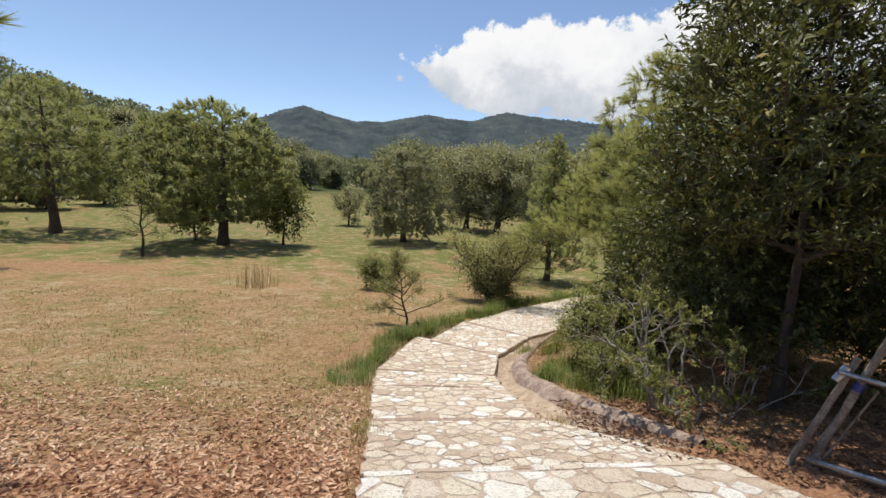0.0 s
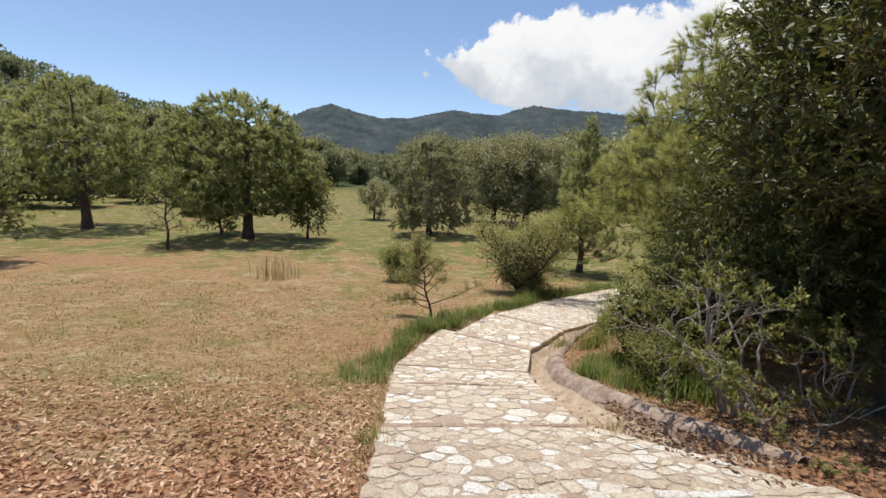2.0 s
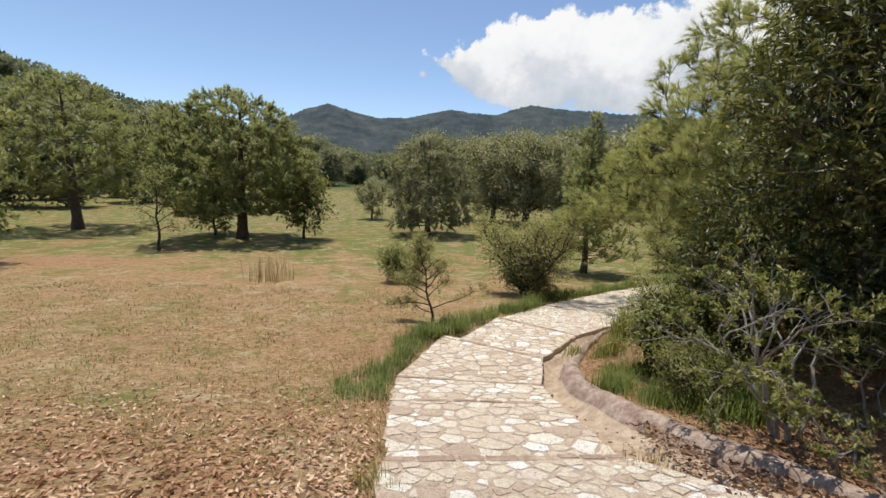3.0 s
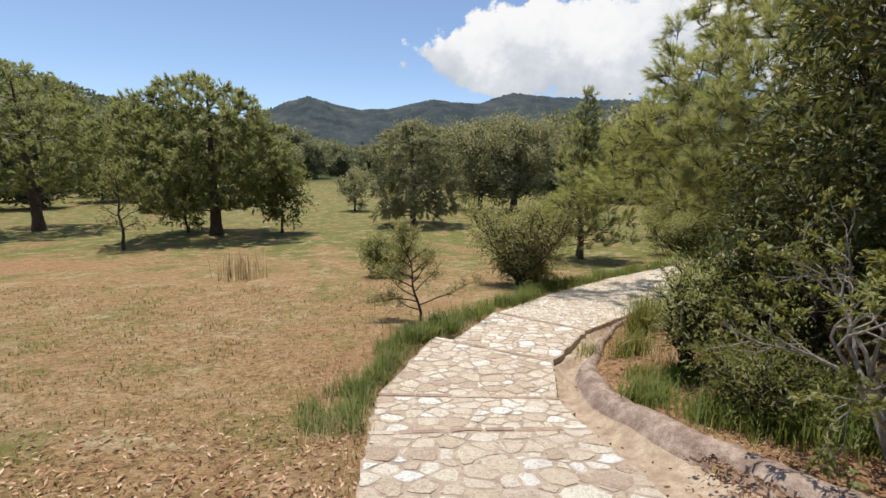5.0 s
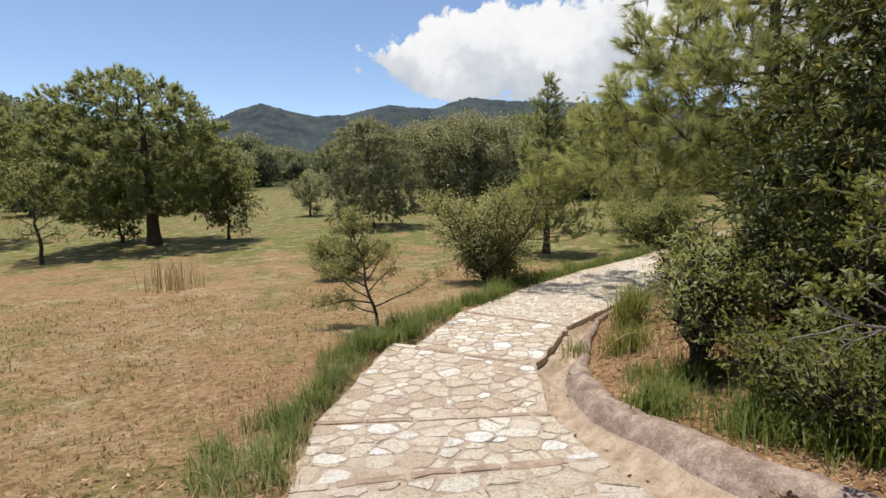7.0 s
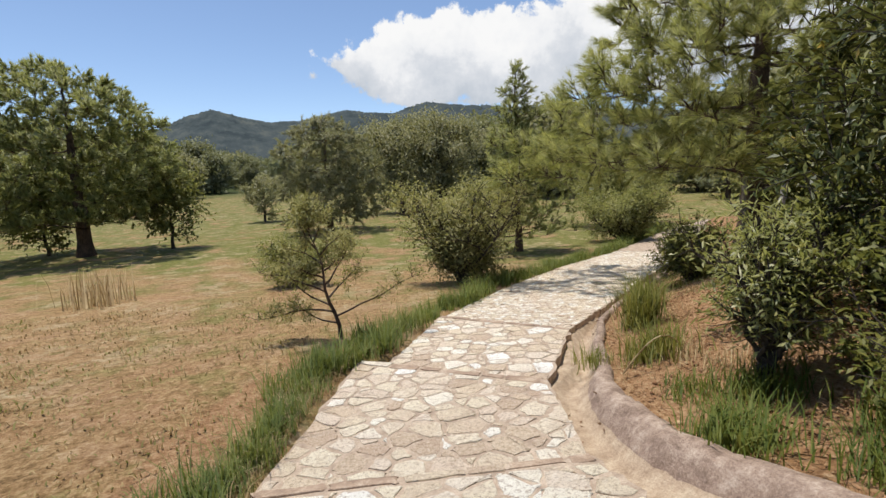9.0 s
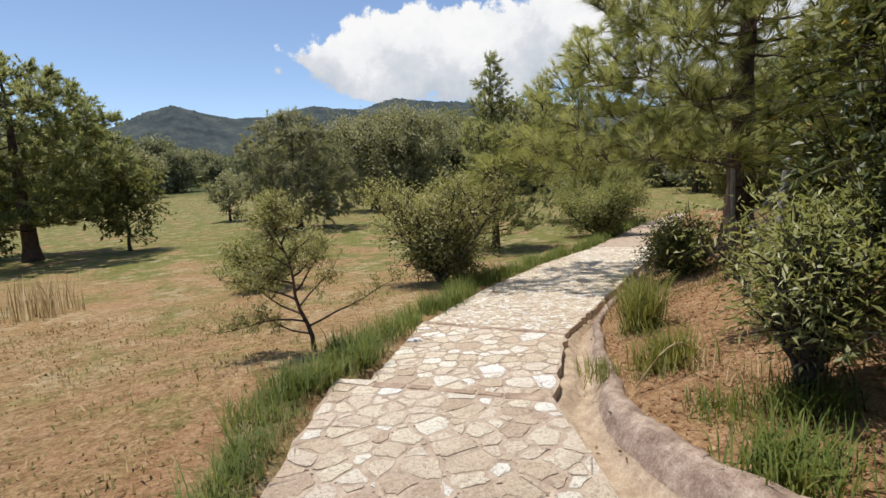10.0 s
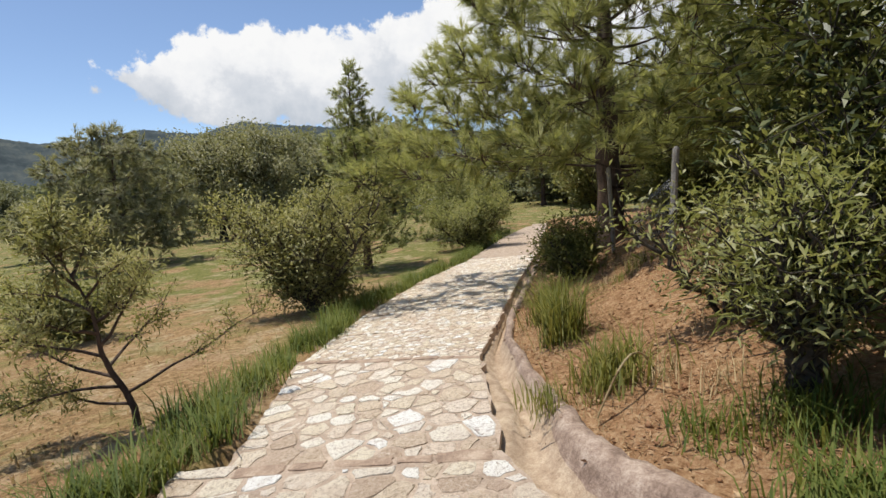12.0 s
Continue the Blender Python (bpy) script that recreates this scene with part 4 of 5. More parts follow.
leafy("small_tree", "thin-leaved small tree standing in dry grass", at(-16.1, 26.4), 16, 3.7, 1.5, 0.07, 16, 0.28, (0.4, 1.0), per=7, leaf=0.16, width=0.05, spread=0.2, mat=M_GREY, twigs=5, twig_len=0.5)
leafy("small_tree", "leafy young tree under the big pine", at(-17.0, 34.0), 17, 3.4, 1.5, 0.08, 18, 0.2, (0.3, 0.9), per=16, leaf=0.24, width=0.1, spread=0.25, mat=M_SHRUB, twigs=6)
leafy("small_tree", "leafy young tree under the big pine", at(-10.6, 33.4), 18, 3.8, 1.7, 0.08, 18, 0.2, (0.3, 0.9), per=16, leaf=0.24, width=0.1, spread=0.25, mat=M_SHRUB, twigs=6)
leafy("small_tree", "small round grey-green tree in the open meadow", at(-9.3, 51.5), 19, 3.5, 1.8, 0.1, 18, 0.2, (0.3, 0.9), per=16, leaf=0.22, width=0.1, spread=0.22, mat=M_OAK, twigs=6)
leafy("oak_tree", "spreading grey-green oak beside the sandy track", at(3.4, 51.5), 20, 7.6, 4.2, 0.28, 36, 0.2, (0.2, 0.8), per=26, leaf=0.26, width=0.13, spread=0.38, mat=M_OAK, twigs=9, twig_len=1.0)
leafy("oak_tree", "dark spreading oak with forked limbs", at(6.2, 47.5), 22, 7.4, 4.2, 0.36, 34, 0.16, (0.3, 0.8), per=24, leaf=0.25, width=0.12, spread=0.38, mat=M_OAK, twigs=9, twig_len=1.0, lean=(0.6, 0))
leafy("shrub", "low dark green shrub in dry grass", at(-2.4, 19.7), 23, 1.15, 1.1, 0.03, 9, 0.15, (0.4, 1.0), per=16, leaf=0.1, width=0.045, spread=0.12, mat=M_SHRUB, twigs=5, twig_len=0.3, cat="shrub", stems=5)
leafy("shrub", "dense round yellow-green bush beside the path", at(2.0, 17.5), 24, 2.3, 1.9, 0.025, 12, 0.04, (0.4, 1.2), per=11, leaf=0.09, width=0.035, spread=0.14, mat=M_BUSH, twigs=6, twig_len=0.45, cat="shrub", stems=12)


def sapling():
    """The thin acacia at the path's edge: bent stem, long level arms, feathery leaves."""
    rng = np.random.default_rng(31)
    base = np.array([0.0, 0.0, -0.1])
    stem = [base]
    for k in range(1, 10):
        stem.append(np.array([-0.035 * k + 0.03 * math.sin(k * 1.3), 0.02 * math.sin(k), 1.72 * k / 9]))
    ts = [(stem[k], stem[k + 1], 0.034 * (1 - k / 10), 0.034 * (1 - (k + 1) / 10)) for k in range(9)]
    ls, tips, dirs = [], [], []
    arms = [(0.14, (-1, 0.1, 0.1), 0.75), (0.2, (1, 0.0, 0.3), 1.25), (0.24, (-0.9, -0.4, 0.12), 1.05), (0.3, (-0.8, 0.6, 0.2), 0.95), (0.36, (0.7, 0.7, 0.3), 0.8), (0.42, (-0.95, 0.1, 0.3), 0.95), (0.48, (0.8, -0.5, 0.4), 0.75), (0.54, (-0.5, -0.8, 0.45), 0.65), (0.6, (0.9, 0.3, 0.5), 0.6), (0.66, (-0.8, 0.4, 0.6), 0.6), (0.72, (0.4, -0.7, 0.7), 0.5), (0.78, (-0.6, -0.3, 0.8), 0.5), (0.84, (0.5, 0.4, 0.9), 0.42), (0.9, (-0.3, 0.3, 1), 0.36), (0.95, (0.2, -0.3, 1), 0.3), (1.0, (0.05, 0.1, 1), 0.3)]
    for f, d, L in arms:
        k = min(8, int(f * 9))
        p = stem[k] + (stem[k + 1] - stem[k]) * (f * 9 - k)
        line = path_points(rng, p, d, L, 6, 0.12, 0.05)
        for j in range(6):
            ls.append((line[j], line[j + 1], 0.014 * (1 - j / 6) + 0.003, 0.014 * (1 - (j + 1) / 6) + 0.003))
            if j > 1:
                for _ in range(4):
                    w = unit(line[j + 1] - line[j] + rng.normal(size=3) * 0.6 + np.array([0, 0, 0.4]))
                    q = line[j + 1] + w * rng.uniform(0.08, 0.26)
                    ls.append((line[j + 1], q, 0.004, 0.002))
                    for s in (0.35, 0.7, 1.0):
                        tips.append(line[j + 1] + (q - line[j + 1]) * s)
                        dirs.append(w)
    p, d = scatter_round(rng, np.array(tips), np.array(dirs), 10, 0.04)
    v, f = leaf_cards(rng, p, d, 0.065, 0.014)
    return place_tree("sapling", "thin bent acacia sapling with level arms at the path edge", "sapling", at(-0.8, 12.75), [ts], [ls], soft_crown("crown", v, f, M_BUSH), M_BARK)


sapling()


def reed_tuft(x, y, n, r, h):
    rng = np.random.default_rng(41)
    a = rng.normal(size=(n, 2)) * r
    return tagged(new("reed_clump", grass_blades(rng, on_land(x + a[:, 0], y + a[:, 1]), h, 0.03, 0.25, M_STRAW, "reed_clump")), "upright clump of dry brown reeds in the meadow", "reeds", kind="stuff")


reed_tuft(-7.2, 19.2, 170, 0.42, 0.95)

# ---------------------------------------------------------------- pine and thicket on the bank
bough_tree("pine_tree", "large long-needled pine overhanging the path with low level limbs", "pine tree", at(7.9, 14.8), 51, 7.4, 4.6, 1.75, 0.3, 400, 0.55, 0.42, 9, 34, 0.28, 0.011, M_PINE, profile="spread", fall=0.2, up=0.5, inner=0.4)
pine("pine_tree", "small pine whose branches hang over the wood-chip mulch", at(-4.6, 3.4), 52, 7.0, 1.5, 0.12, 26, 0.42, (0.0, 0.6), per=40, needle=0.22, width=0.012, mat=M_PINE, twigs=7, twig_len=0.5, extra=1)
bough_tree("broadleaf_tree", "dense dark evergreen tree with glossy narrow leaves above the steps", "tree", at(5.15, 8.2), 61, 6.8, 1.95, 0.6, 0.16, 320, 0.4, 0.55, 11, 16, 0.105, 0.034, M_BROAD, M_BARK_DARK, False, "column", 0.2, (-0.1, -0.1), 0.5, 0.35)
bough_tree("broadleaf_tree", "dense dark evergreen tree behind the broken poles", "tree", at(7.9, 5.3), 62, 7.2, 3.3, 0.9, 0.18, 260, 0.55, 0.75, 11, 16, 0.12, 0.04, M_BROAD, M_BARK_DARK, False, "dome", 0.3, (0, 0), 0.5, 0.3)
bough_tree("broadleaf_tree", "dark evergreen tree shading the steps and poles", "tree", at(4.45, 6.2), 92, 6.2, 1.8, 2.3, 0.06, 150, 0.45, 0.6, 11, 16, 0.105, 0.034, M_BROAD, M_BARK_DARK, False, "dome", 0.25, (0.1, 0), 0.5, 0.4)
leafy("broadleaf_tree", "dense dark evergreen tree on the upper bank", at(11.8, 9.4), 68, 5.6, 2.8, 0.18, 50, 0.06, (0.1, 0.8), per=26, leaf=0.15, width=0.05, spread=0.24, mat=M_SHRUB, twigs=10, twig_len=0.9)
forked_shrub("half-bare shrub with pale lichened stems and green tips", at(3.0, 6.4), 63, 1.75, 0.7, 7, M_SPRIG, M_BARK_GREY, 0.055, 0.024, 18, 0.028, 0.6, 5, 0.8)
forked_shrub("low yellow-green shrub spreading over the mulch", at(3.05, 5.65), 64, 0.6, 0.9, 6, M_SPRIG, M_BARK_GREY, 0.05, 0.02, 14, 0.014, 0.45, 4, 0.85)
forked_shrub("sprawling yellow-green shrub with layered twigs over the mulch", at(4.0, 6.3), 69, 0.95, 1.15, 8, M_SPRIG, M_BARK_GREY, 0.052, 0.022, 15, 0.016, 0.35, 5, 0.7)
leafy("shrub", "tall light-green lance-leaved shrub with twiggy stems beside the drain", at(2.75, 9.05), 65, 1.5, 0.45, 0.01, 7, 0.3, (0.7, 1.4), per=4, leaf=0.085, width=0.019, spread=0.06, mat=M_LANCE, bark=M_BARK_DARK, twigs=5, twig_len=0.26, cat="shrub", stems=13)
leafy("shrub", "tangled green shrub on the earth bank", at(3.7, 8.6), 66, 1.35, 0.9, 0.018, 9, 0.12, (0.5, 1.2), per=7, leaf=0.065, width=0.022, spread=0.1, mat=M_SHRUB, twigs=5, twig_len=0.35, cat="shrub", stems=9)
leafy("shrub", "low green shrub beside the drain", at(2.75, 7.5), 70, 0.6, 0.6, 0.014, 8, 0.12, (0.4, 1.2), per=8, leaf=0.055, width=0.02, spread=0.07, mat=M_SHRUB, twigs=5, twig_len=0.25, cat="shrub", stems=7)
forked_shrub("tangled shrub with yellow-green rosettes beneath the evergreen tree", at(3.6, 7.8), 90, 1.0, 1.0, 9, M_SPRIG, M_BARK_DARK, 0.055, 0.024, 15, 0.016, 0.45, 5, 0.7)
leafy("shrub", "tall light-green leafy shrub on the bank", at(5.2, 9.5), 67, 2.0, 1.0, 0.016, 8, 0.1, (0.5, 1.3), per=5, leaf=0.08, width=0.022, spread=0.1, mat=M_GREY, twigs=5, twig_len=0.4, cat="shrub", stems=10)
leafy("shrub", "tall light-green leafy shrub by the fence", at(7.0, 10.4), 77, 2.2, 1.3, 0.02, 9, 0.1, (0.5, 1.3), per=12, leaf=0.09, width=0.03, spread=0.1, mat=M_SHRUB, twigs=5, twig_len=0.4, cat="shrub", stems=9)
leafy("shrub", "dark shrub under the overhanging pine", at(5.75, 14.0), 78, 0.85, 0.6, 0.02, 9, 0.1, (0.5, 1.2), per=14, leaf=0.07, width=0.028, spread=0.1, mat=M_SHRUB, twigs=5, twig_len=0.35, cat="shrub", stems=7)
leafy("shrub", "leafy bush where the path leaves the meadow", at(10.6, 24.8), 79, 2.0, 1.8, 0.03, 10, 0.1, (0.4, 1.2), per=14, leaf=0.12, width=0.05, spread=0.15, mat=M_GREY, twigs=5, twig_len=0.5, cat="shrub", stems=9)
leafy("shrub", "green bush beyond the bend of the path", at(15.5, 22.0), 81, 2.8, 2.4, 0.03, 10, 0.06, (0.4, 1.2), per=16, leaf=0.14, width=0.06, spread=0.2, mat=M_GREY, twigs=6, twig_len=0.5, cat="shrub", stems=9)
leafy("shrub", "green bush beyond the bend of the path", at(13.2, 29.5), 82, 3.4, 3.0, 0.03, 10, 0.06, (0.4, 1.2), per=16, leaf=0.16, width=0.07, spread=0.22, mat=M_GREY, twigs=6, twig_len=0.6, cat="shrub", stems=10)
leafy("shrub", "airy light-green shrub on the bank", at(3.6, 9.9), 83, 1.1, 0.7, 0.012, 7, 0.15, (0.7, 1.4), per=6, leaf=0.085, width=0.022, spread=0.08, mat=M_LANCE, twigs=4, twig_len=0.35, cat="shrub", stems=8)
for k, (sx, sy, sh) in enumerate(((8.6, 13.2, 1.5), (9.6, 12.0, 1.9), (7.3, 12.7, 1.1), (8.4, 11.4, 1.7), (10.8, 14.0, 2.2))):
    leafy("shrub", "tangled undergrowth along the fence line", at(sx, sy), 84 + k, sh, sh * 0.65, 0.016, 8, 0.08, (0.5, 1.2), per=13, leaf=0.1, width=0.036, spread=0.12, mat=M_SHRUB if k % 2 else M_GREY, twigs=5, twig_len=0.4, cat="shrub", stems=7, group="undergrowth along the fence")


# ---------------------------------------------------------------- woods beyond the meadow
def woods():
    """Belts of trees: a few kinds, each built once and set out many times."""
    rng = np.random.default_rng(71)
    kinds = []
    for k in range(3):
        # all but the first kind take the leaf colour with haze mixed in
        kinds.append(leafy("woodland_tree", "grey-green woodland tree at the meadow's far edge", (0, 400, -60), 72 + k, 8.0 + k, 4.4, 0.25, 24, 0.06, (0.2, 0.8), per=15, leaf=0.6, width=0.36, spread=0.75, mat=M_WOODS_HAZED if k else M_OAK, twigs=6, twig_len=1.2, group="woods beyond the meadow"))
    kinds.append(pine("woodland_pine", "tall dark woodland pine", (0, 400, -60), 76, 12, 3.4, 0.28, 26, 0.12, (0.0, 0.7), per=12, needle=0.7, width=0.14, mat=M_WOODS_HAZED, twigs=6, twig_len=1.0, extra=2, profile="cone", group="woods beyond the meadow"))
    spots = []
    for _ in range(6000):
        a = math.radians(rng.uniform(-58, 75))
        r = 42 + 200 * rng.random() ** 1.5
        x, y = r * math.sin(a), r * math.cos(a)
        dg = math.degrees(a)
        clear = np.interp(dg, (-60, -46, -38, -30, -24, -14, -4, 0, 6, 20, 34, 44, 75), (62, 58, 66, 84, 96, 112, 104, 84, 68, 62, 56, 44, 36))
        if r < clear or (abs(dg - 1.4) < 1.3 and r < 152) or any((x - u) ** 2 + (y - v) ** 2 < (3.4 + r * 0.01) ** 2 for u, v in spots):
            continue
        spots.append((x, y))
        if len(spots) >= 300:
            break
    used = set()
    for x, y in spots:
        k = int(rng.choice(4, p=(0.34, 0.3, 0.26, 0.1)))
        m = Matrix.Translation((x, y, land1(x, y) - 0.2)) @ Matrix.Rotation(rng.uniform(0, 6.28), 4, "Z") @ Matrix.Scale(rng.uniform(0.7, 1.15), 4)
        if k in used:
            copy_thing(kinds[k], m)
        else:
            kinds[k].matrix_basis = m
            used.add(k)
    # the closed canopy of the hills behind: crowns too many to count
    n = 2600
    a = np.radians(rng.uniform(-75, 80, n))
    r = 125 + 230 * rng.random(n) ** 0.8
    x, y = r * np.sin(a), r * np.cos(a)
    z = land(x, y)
    size = rng.uniform(2.6, 5.2, n)
    per = 46
    d = unit(rng.normal(size=(n * per, 3)) + np.array([0, 0, 0.35]))
    c = np.repeat(np.stack([x, y, z + size * 0.9], 1), per, 0)
    sz = np.repeat(size, per)[:, None]
    p = c + d * sz * np.array([1, 1, 0.95]) * rng.uniform(0.75, 1.05, (n * per, 1))
    w = unit(np.cross(d, rng.normal(size=(n * per, 3))) + d * 0.5)
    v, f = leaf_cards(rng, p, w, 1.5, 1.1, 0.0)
    tagged(new("far_woods", quick("far_woods", v, f, M_WOODS_HAZED)), "closed canopy of mixed woodland covering the hills, haze painted into its leaf colour", "woods", kind="stuff")


woods()


# ---------------------------------------------------------------- grass, mulch and litter
def strip_grass():
    rng = np.random.default_rng(101)
    L = np.array(LEFT)
    s = np.concatenate([[0], np.cumsum(np.hypot(*np.diff(L, axis=0).T))])

    def along(lo, hi, n, off0, off1, power=1.0):
        i0, i1 = np.interp(lo, L[:, 1], s), np.interp(hi, L[:, 1], s)
        t = i0 + (i1 - i0) * rng.random(n) ** power
        x, y = np.interp(t, s, L[:, 0]), np.interp(t, s, L[:, 1])
        dx, dy = np.interp(t + 0.05, s, L[:, 0]) - x, np.interp(t + 0.05, s, L[:, 1]) - y
        q = np.hypot(dx, dy)
        o = off0 + (off1 - off0) * rng.random(n) * (0.55 + 0.45 * np.sin(t * 2.1) * np.sin(t * 0.9))
        return x - dy / q * o, y + dx / q * o

    def tufts(x, y, per, spread, lo, hi):
        h = np.repeat(lo + (hi - lo) * rng.random(len(x)) ** 1.4, per)
        return np.repeat(x, per) + rng.normal(size=len(h)) * spread, np.repeat(y, per) + rng.normal(size=len(h)) * spread, h

    x, y, h = tufts(*along(7.35, 11.2, 105, 0.06, 1.0), 32, 0.055, 0.14, 0.42)
    tagged(new("grass_verge", grass_blades(rng, on_land(x, y), h, 0.009, 0.8, M_GRASS, "grass_verge")), "tall fresh green grass along the stone path edge", "grass", kind="stuff")
    x, y = along(7.2, 13.0, 1500, 0.03, 0.95)
    tagged(new("grass_verge", grass_blades(rng, on_land(x, y), 0.17, 0.007, 1.0, M_STRAW, "grass_verge")), "dry straw-coloured grass mixed into the verge", "grass", kind="stuff")
    x, y, h = tufts(*along(11.0, 27.5, 430, 0.06, 0.85, 1.25), 24, 0.08, 0.16, 0.5)
    tagged(new("grass_verge", grass_blades(rng, on_land(x, y), h, 0.014, 0.75, M_GRASS, "grass_verge")), "long green grass strip beside the curving path", "grass", kind="stuff")
    x, y = along(3.0, 12, 900, 0.02, 0.25)
    tagged(new("grass_verge", grass_blades(rng, on_land(x, y), 0.09, 0.008, 0.6, M_TURF, "grass_verge")), "short dry grass at the paving's edge", "grass", kind="stuff")


strip_grass()


def turf():
    """Dry tufts over the near meadow, sparser further out."""
    rng = np.random.default_rng(102)
    n = 46000
    y = 2.5 + 15 * rng.random(n) ** 1.1
    x = -1.0 - (y * 1.15 + 3) * rng.random(n) ** 0.9
    x = np.where(rng.random(n) < 0.16, x + y * 0.55, x)
    clump = np.sin(x * 2.3 + np.sin(y * 1.9)) * np.sin(y * 2.7 + np.sin(x * 1.3)) + rng.normal(size=n) * 0.6
    ok = (clump > -0.2) & (side_of(LEFT, x, y) < -0.05) & ((y > 5.5) | (rng.random(n) < 0.25))
    x, y = x[ok], y[ok]
    x, y = x + rng.normal(size=len(x)) * 0.02, y + rng.normal(size=len(y)) * 0.02
    gr = rng.random(len(x)) < 0.3 + 0.35 * smooth01((-x - 2.5) / 3) * smooth01((12 - y) / 4) + 0.4 * np.sin(x * 0.5 + 1) * np.sin(y * 0.45)
    for sel, mat, lab in ((~gr, M_TURF, "short dry tan grass tufts over the meadow"), (gr, M_TURF_GREEN, "short dull green grass tufts over the meadow")):
        h = (0.035 + 0.001 * y[sel]) * (1 + 0.8 * (np.sin(x[sel] * 3.1 + 1) * np.sin(y[sel] * 2.3 + x[sel]) > 0.3))
        tagged(new("meadow_grass", grass_blades(rng, on_land(x[sel], y[sel]), h, 0.006 + 0.0011 * y[sel], 1.3, mat, "meadow_grass")), lab, "grass", kind="stuff")


turf()


def flakes(name, label, cat, seed, x, y, size, width, mat):
    rng = np.random.default_rng(seed)
    n = len(x)
    a = rng.uniform(0, 6.2832, n)
    d = np.stack([np.cos(a), np.sin(a), rng.normal(size=n) * 0.25], 1)
    v, f = leaf_cards(rng, on_land(x, y, 0.008 + 0.012 * rng.random((n))), d, size, width, 0.0)
    tagged(new(name, quick(name, v, f, mat)), label, cat, kind="stuff")


def mulch():
    rng = np.random.default_rng(103)
    n = 26000
    y = 2.2 + 6.0 * rng.random(n) ** 1.3
    x = -0.75 - (2.0 + y * 0.9) * rng.random(n) ** 1.2
    ok = (side_of(LEFT, x, y) < -0.03) & (rng.random(n) < np.clip((8.2 - y) / 3.4, 0.05, 1))
    flakes("wood_chips", "reddish-brown wood-chip mulch beside the steps", "mulch", 104, x[ok], y[ok], 0.068, 0.022, M_CHIP)
    n = 9000
    x, y = 1.6 + 4.2 * rng.random(n), 3.2 + 3.6 * rng.random(n)
    ok = (side_of(RIGHT, x, y) > 0.03)
    flakes("leaf_litter", "brown fallen leaves on the shaded mulch", "leaf litter", 105, x[ok], y[ok], 0.055, 0.026, M_LITTER)
    n = 2600
    x, y = 0.9 + 2.4 * rng.random(n), 5.2 + 7.5 * rng.random(n)
    b = side_of(RIM, x, y)
    ok = (b < 0.1) & (side_of(RIGHT, x, y) > 0.03) & (rng.random(n) < np.clip((7.6 - y) / 2.5, 0.12, 1))
    a = rng.uniform(0, 6.2832, ok.sum())
    d = np.stack([np.cos(a), np.sin(a), rng.normal(size=len(a)) * 0.2], 1)
    t = np.clip(-b[ok] / 0.5, 0, 1)
    pz = np.stack([x[ok], y[ok], g_line(y[ok]) + 0.03 - 0.2 * np.clip(t * 3, 0, 1)], 1)
    v, f = leaf_cards(rng, pz, d, 0.05, 0.02, 0.0)
    tagged(new("leaf_litter", quick("leaf_litter", v, f, M_LITTER)), "brown leaves fallen into the drain", "leaf litter", kind="stuff")
    n = 36000
    x, y = 1.5 + 5.5 * rng.random(n), 5.5 + 9.5 * rng.random(n)
    b = side_of(RIM, x, y)
    ok = (b > 0.12) & (rng.random(n) < 0.35 + 0.5 * (np.sin(x * 3 + y) * np.sin(y * 2.2 - x) > -0.1))
    flakes("leaf_litter", "dry needles and brown litter on the red earth bank", "leaf litter", 106, x[ok], y[ok], 0.05, 0.011, M_EARTHY)
    n = 16000
    x, y = 1.6 + 5.0 * rng.random(n), 6.0 + 9.0 * rng.random(n)
    b = side_of(RIM, x, y)
    ok = (b > 0.1) & (np.sin(x * 2.1 + 1) * np.sin(y * 1.7) + rng.normal(size=n) * 0.35 > 0.15)
    tagged(new("bank_grass", grass_blades(rng, on_land(x[ok], y[ok]), 0.06, 0.006, 1.6, M_STRAW, "bank_grass")), "sparse dry straw on the earth bank", "grass", kind="stuff")


mulch()


def clods():
    """Small stones and clods of earth on the bank and along the drain."""
    rng = np.random.default_rng(107)
    n = 1500
    x, y = 1.5 + 4.6 * rng.random(n), 5.6 + 9.0 * rng.random(n)
    ok = side_of(RIM, x, y) > 0.02
    c = on_land(x[ok], y[ok], 0.004)
    r = 0.01 + 0.028 * rng.random(len(c)) ** 3
    oct_ = np.array([[1, 0, 0], [-1, 0, 0], [0, 1, 0], [0, -1, 0], [0, 0, 0.8], [0, 0, -0.8]])
    v = c[:, None] + oct_[None] * r[:, None, None] * rng.uniform(0.6, 1.4, (len(c), 6, 1))
    tri = np.array([[0, 2, 4], [2, 1, 4], [1, 3, 4], [3, 0, 4], [2, 0, 5], [1, 2, 5], [3, 1, 5], [0, 3, 5]])
    f = (np.arange(len(c))[:, None, None] * 6 + tri[None]).reshape(-1, 3)
    tagged(new("earth_clods", quick("earth_clods", v.reshape(-1, 3), f, M_EARTHY, True)), "red clods and pebbles scattered on the bank", "earth clods", kind="stuff")


clods()


def strap_clump(x, y, n, r, h, mat, label, seed, width=0.014):
    rng = np.random.default_rng(seed)
    a = rng.normal(size=(n, 2)) * r
    tagged(new("grass_clump", grass_blades(rng, on_land(x + a[:, 0], y + a[:, 1]), h, width, 0.75, mat, "grass_clump")), label, "grass clump", kind="stuff")


